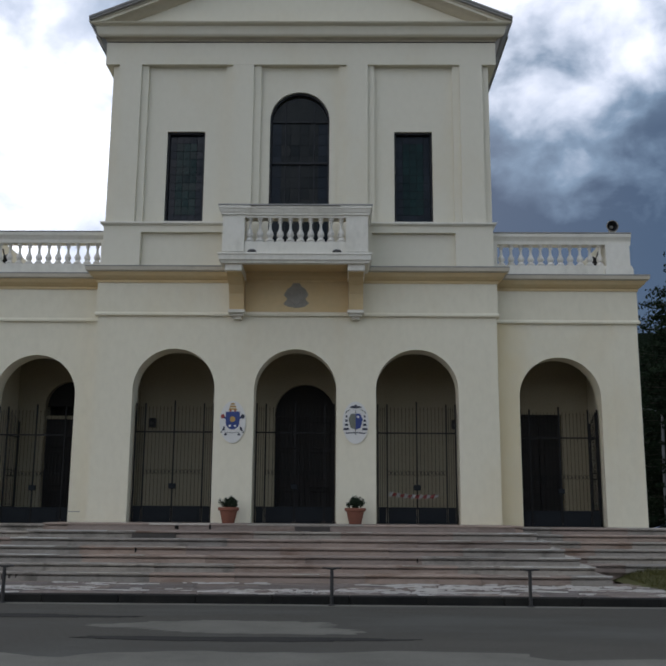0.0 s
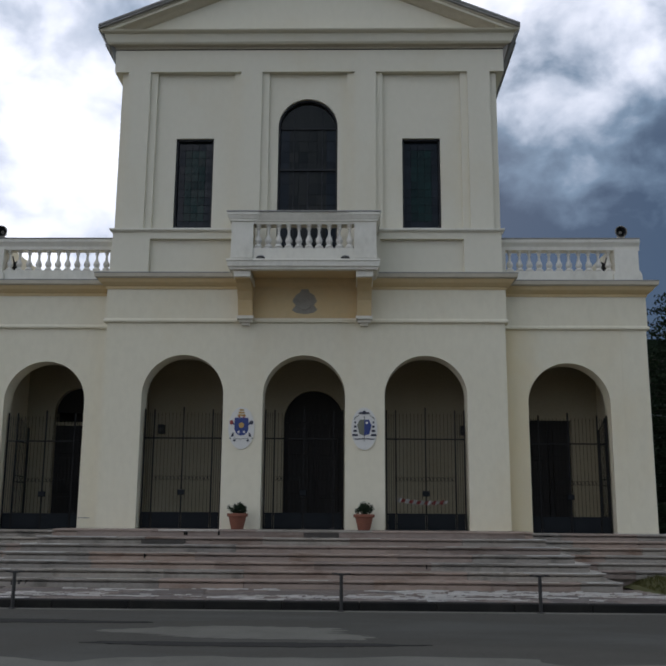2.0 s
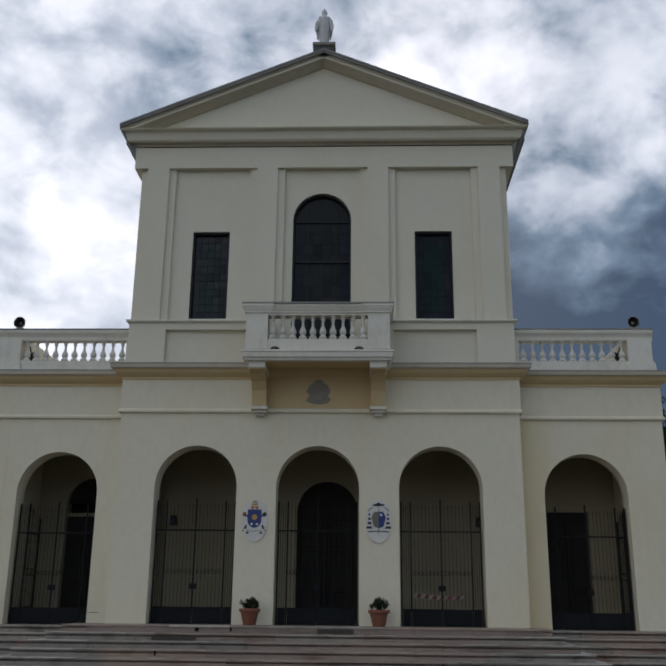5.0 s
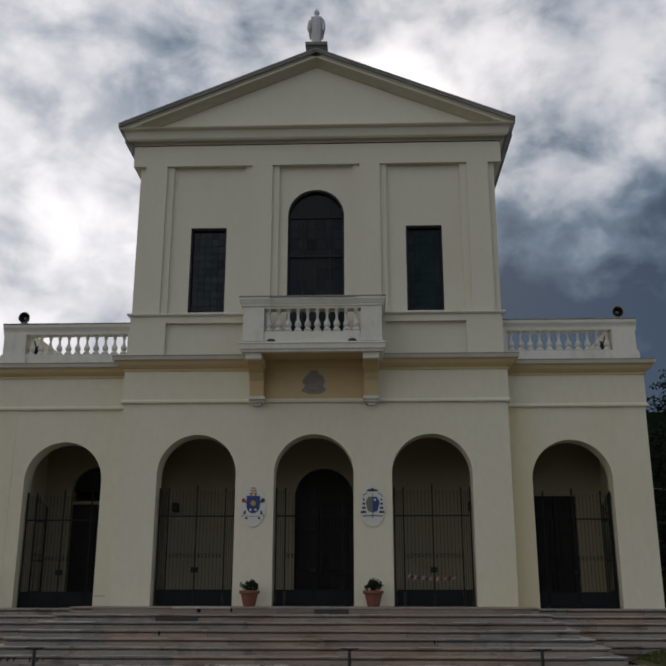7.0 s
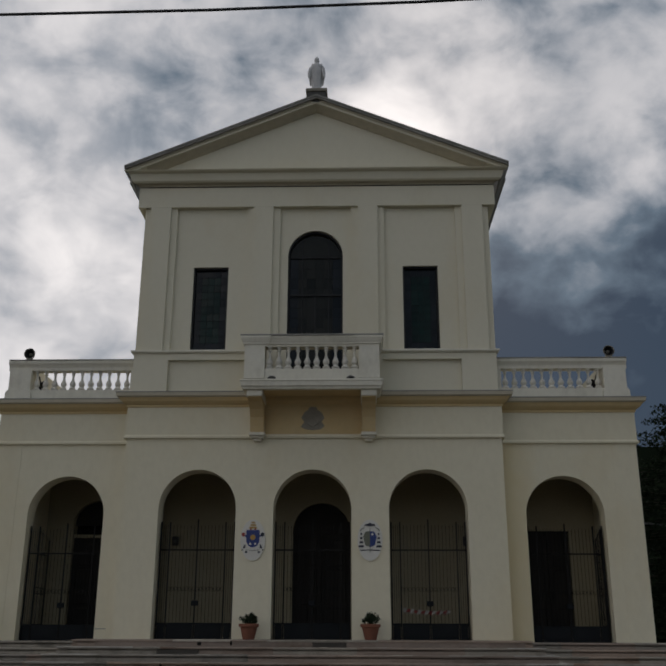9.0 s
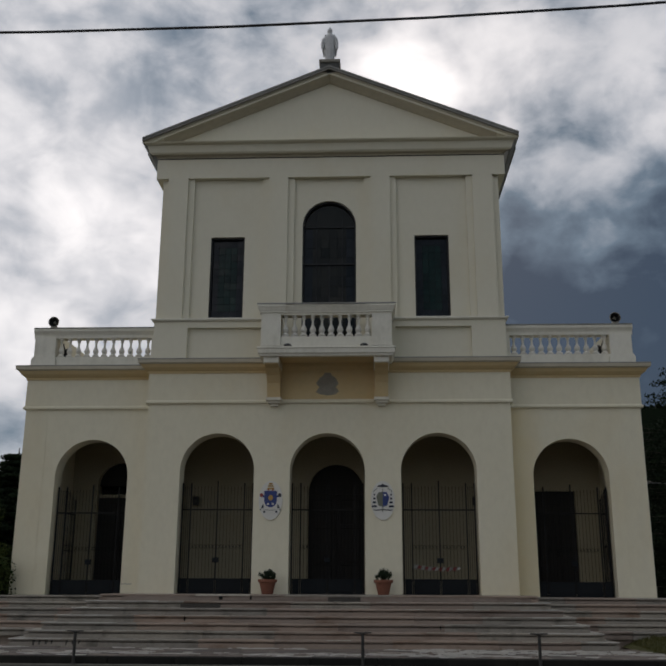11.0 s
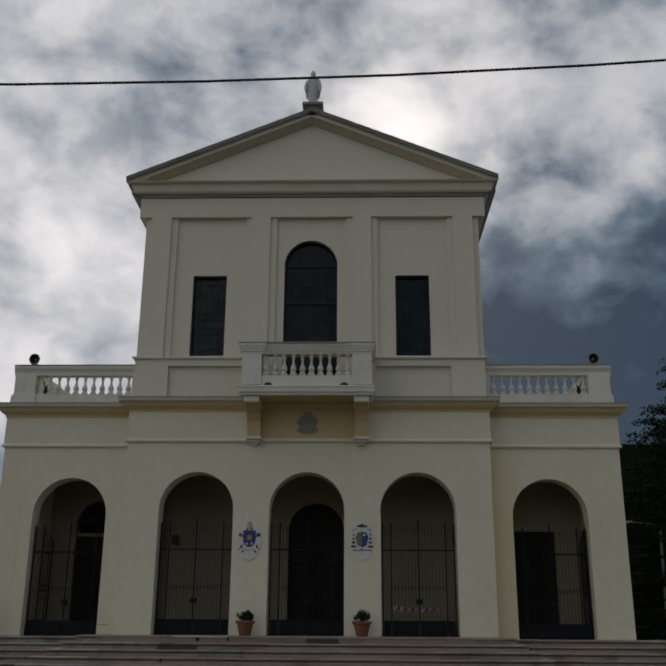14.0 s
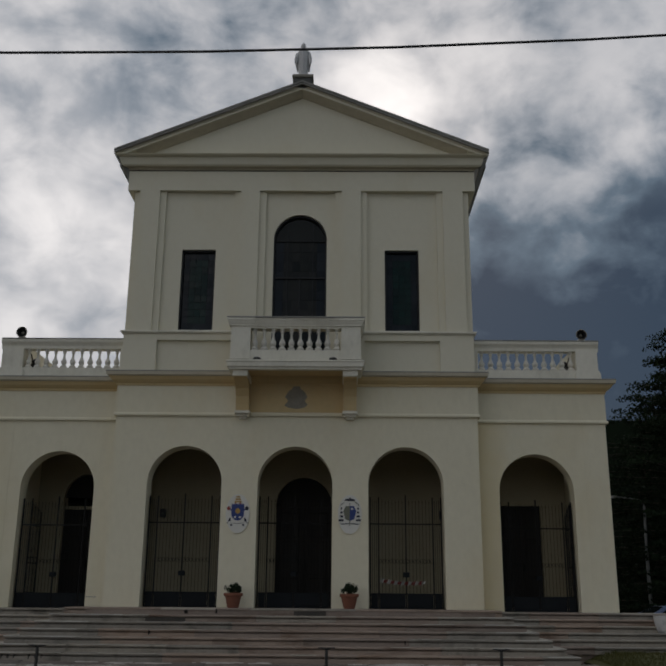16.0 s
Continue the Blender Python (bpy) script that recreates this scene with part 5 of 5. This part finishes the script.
# woods on the slope behind
rnd = random.Random(77)
bm = bmesh.new()
for i in range(520):
    side = 1 if i % 5 < 3 else -1
    x = side * rnd.uniform(13, 70)
    y = rnd.uniform(30, 62)
    top = 7.4 + 0.13 * (y - 30) + (1.6 if side > 0 else -0.4) + rnd.uniform(-1.5, 1.5)
    for q in range(3):
        leaves(bm, (x + rnd.uniform(-1, 1), y, top * (0.25 + 0.3 * q)), (2.4, 2.0, top * 0.20), 110, 0.17, 5000 + i * 3 + q)
tagged(part("hillside_woods", bm, WOODS), "dark wooded slope behind the church", "woods", kind="stuff")
bm = bmesh.new()
for x0, x1, h in ((14, 90, 14.6), (-90, -16, 8.0)):
    n = 40
    rows = []
    for i in range(n + 1):
        x = x0 + (x1 - x0) * i / n
        hh = h + 1.2 * noise.noise((x * 0.11, 3.3, 0))
        rows.append((x, hh))
    prism(bm, [(x0, -0.3), (x1, -0.3)] + rows[::-1], "y", 46, 90)
tagged(part("hill", bm, WOODS), "dark hillside behind the trees", "hill", kind="structure")

# ---------------------------------------------------------------- steps of stone blocks
def step_block(parent, x0, x1, yf, yb, z1, rise, mat, name="step_block", rot=None):
    """One block: a riser set back under a rounded nosing. rot: 'left' or 'right' turns the nosing to the side."""
    s = 1 if yb > yf else -1
    sec = [(yb, z1 - rise), (yf + 0.03 * s, z1 - rise), (yf + 0.03 * s, z1 - 0.070), (yf + 0.12 * s, z1 - 0.068), (yf + 0.12 * s, z1 - 0.040), (yf + 0.004 * s, z1 - 0.038), (yf, z1 - 0.030), (yf, z1 - 0.010), (yf + 0.010 * s, z1), (yb, z1)]
    bm = bmesh.new()
    if rot is None:
        prism(bm, sec, "x", x0, x1)
    else:
        prism(bm, sec, "y", x0, x1)
    return part(name, bm, mat, parent)


stairs = tagged(part("church_steps", boxes((-4.7, 4.7, -0.98, 0.3, 0.0, FLOOR - 0.004), (-4.7, 4.7, 0.3, BACK + 1.4, 0.0, FLOOR - 0.003), (-7.97, -4.7, 0.0, BACK + 1.4, 0.0, WING_FLOOR), (4.7, 7.97, 0.0, BACK + 1.4, 0.0, WING_FLOOR)), STEP),
                "broad flight of worn pinkish stone steps", "steps", kind="structure")
rnd = random.Random(5)
TREAD, RISE = 0.35, 0.144
for k in range(7):
    z, yf = FLOOR - RISE * k, -1.0 - TREAD * k
    xl, xr = -(5.22 + 0.205 * k), 4.86 + 0.20 * k
    yb = yf + TREAD + 0.04 if k else 0.0
    x = xl
    while x < xr - 0.01:
        nx = x + rnd.uniform(1.4, 2.5)
        nx = xr if xr - nx < 0.6 else nx
        dz = rnd.uniform(-0.004, 0.004)
        step_block(stairs, x + 0.003, nx - 0.003, yf + rnd.uniform(-0.006, 0.006), yb, z + dz, RISE + 0.02, STEP_GREY if rnd.random() < (0.75 if abs((x + nx) / 2) > 3.2 else 0.12) else STEP)
        streaks = 3 if abs((x + nx) / 2) > 3.0 else 1
        for _ in range(streaks if k else 0):
            if rnd.random() < 0.3:
                continue
            u = rnd.uniform(x, nx - 0.15)
            w = u + (rnd.uniform(0.2, 1.2) if streaks == 3 else rnd.uniform(0.05, 0.4))
            # pale strip: painted glint together with wear on the nosing
            part("worn_edge", soft_box(u, w + 0.12 if w + 0.12 < nx else nx, yf - 0.010, yf + rnd.uniform(0.012, 0.035), z - rnd.uniform(0.004, 0.012), z + 0.0055 + rnd.uniform(0, 0.001), 0.003), EDGE, stairs, "worn nosing with a painted pale glint")
        x = nx
    # white lines towards both ends: wet sky glint painted along the worn nosings
    for a, b in ((xl, xl + rnd.uniform(0.7, 1.7)), (xr - rnd.uniform(0.6, 1.6), xr)) if k else ():
        part("worn_edge", soft_box(a, b, yf - 0.012, yf + 0.022, z - 0.011, z + 0.0072, 0.003), WORN_GLINT, stairs, "worn nosing with a painted pale glint")
    # returns at both ends, running back to the wings
    if k:
        for s, xe in ((-1, xl), (1, xr)):
            y = yf + TREAD * 0.95
            while y < 0.2:
                ny = min(y + rnd.uniform(0.8, 1.3), 0.25)
                step_block(stairs, y + 0.003, ny - 0.003, xe, xe - s * 0.5, z + rnd.uniform(-0.004, 0.004), RISE + 0.02, STEP_GREY, rot="side")
                if k > 1 and rnd.random() < 0.8:
                    # the same painted glint on the worn return treads
                    part("worn_edge", soft_box(min(xe, xe - s * 0.24), max(xe, xe - s * 0.24), y + 0.02, ny - 0.02, z - 0.004, z + 0.006, 0.003), EDGE, stairs, "worn tread with a painted pale glint")
                y = ny
part("step_core", boxes(*[(-(5.0 + 0.205 * k), 4.66 + 0.20 * k, -0.84 - TREAD * k, 0.2, -0.1, FLOOR - RISE * (k + 1) + 0.05) for k in range(6)]), STEP, stairs)
# a near-black box paints the dark inside the damaged block's gap
part("missing_block_patch", boxes((-3.25, -2.35, -1.352, -1.2, FLOOR - RISE * 2 + 0.006, FLOOR - RISE - 0.05)), STEP_DARK, stairs, "dark patch painted as the gap of a damaged block")
part("missing_block_patch", boxes((0.08, 0.82, -1.004, -0.9, FLOOR - RISE + 0.006, FLOOR - 0.046)), STEP_DARK, stairs, "dark block below the door")
# notches are black boxes: the dark of the hollow is painted, not cut
for x0, x1, k in ((-2.44, -2.36, 0), (-1.72, -1.68, 0), (-3.02, -2.995, 3), (2.52, 2.54, 4)):
    part("chipped_notch", soft_box(x0, x1, -1.006 - TREAD * k, -0.9 - TREAD * k, FLOOR - RISE * k - 0.11, FLOOR - RISE * k - 0.012, 0.008), KERB, stairs, "black box painted as a broken notch in the nosing")
part("replaced_slab", soft_box(-2.98, -1.72, -1.012, -0.7, FLOOR - 0.036, FLOOR + 0.006, 0.006), EDGE, stairs, "paler replaced slab on the top step")
for i in range(7):
    x0 = -5.95 + 0.13 * i + (0.18 if i > 3 else 0.0)
    part("drip_stain", soft_box(x0, x0 + rnd.uniform(0.02, 0.05), -1.0 - TREAD * 6 + 0.022, -0.9 - TREAD * 6, FLOOR - RISE * 6 - rnd.uniform(0.10, 0.14), FLOOR - RISE * 6 - 0.04, 0.004), STEP_DARK, stairs, "black drip stain on the riser")
for s in (-1, 1):
    for k in range(6):
        z, yf = WING_FLOOR + 0.004 - 0.135 * k, -0.42 - 0.29 * k
        a, b = sorted((s * 4.5, s * 10.4))
        x = a
        while x < b - 0.01:
            nx = x + rnd.uniform(1.0, 1.8)
            nx = b if b - nx < 0.6 else nx
            step_block(stairs, x + 0.003, nx - 0.003, yf + rnd.uniform(-0.005, 0.005), yf + 0.34 if k else 0.52, z + rnd.uniform(-0.003, 0.003), 0.155, STEP_GREY if rnd.random() < 0.6 else STEP)
            x = nx
    a, b = sorted((s * 4.5, s * 10.38))
    part("step_core", boxes(*[(a, b, -0.26 - 0.29 * k, 0.9, -0.1, WING_FLOOR - 0.135 * (k + 1) + 0.05) for k in range(6)]), STEP, stairs)

# kerb stones
kerb = thing("kerb", "stone kerb along the road, painted black for its shade", "kerb", kind="structure")
x, first = -24.0, None
while x < 24:
    at = pose(x + 0.6, -5.62 + rnd.uniform(-0.008, 0.008), 0, 0, 0, 0)
    if first is None:
        first = part("kerb_stone", soft_box(-0.596, 0.596, -0.12, 0.12, -0.2, 0.125, 0.012), KERB, kerb, at=at)
    else:
        again(first, at, kerb)
    x += 1.2

# pale chips and worn flecks lying in the pavement
chips = bmesh.new()
for _ in range(2800):
    x, y = rnd.uniform(-11, 11), -5.42 + rnd.random() ** 0.8 * 2.2
    if noise.noise((x * 0.35, y * 0.9, 7.0)) + 0.5 * noise.noise((x * 1.7, y * 4.0, 2.0)) < 0.12 - 0.12 * (1.0 < x < 7.0):
        continue
    rx, ry, z = rnd.uniform(0.02, 0.15), rnd.uniform(0.002, 0.007), 0.122 + rnd.uniform(0.0, 0.008)
    prism(chips, [(x + rx * math.cos(q) * rnd.uniform(0.7, 1.2), y + ry * math.sin(q) * rnd.uniform(0.7, 1.2)) for q in (0.0, 1.0, 2.1, 3.1, 4.2, 5.2)], "z", z - 0.012, z + 0.004)
tagged(part("pale_stone_chips", chips, WORN_GLINT), "whitish worn flecks of stone on the pavement", "stone chips", kind="stuff")

# pavement slabs
first = []
for w in (0.62, 0.85, 1.1):
    first.append((w, soft_box(-w / 2 + 0.006, w / 2 - 0.006, -0.235, 0.235, -0.05, 0.0, 0.008)))
first = [(w, part("paving_slab", bm, FLAG, pavement, at=pose(-12 - w, -4, 0.118))) for w, bm in first]
for row in range(5):
    x = -11.0 + rnd.uniform(0, 0.5)
    y = -5.26 + 0.475 * row
    while x < 11:
        w, o = rnd.choice(first)
        if row < 4 or abs(x) > 6.0:
            again(o, pose(x + w / 2, y, 0.118 + rnd.uniform(-0.006, 0.008), rnd.uniform(-0.8, 0.8), rnd.uniform(-0.5, 0.5), 0), pavement)
        x += w
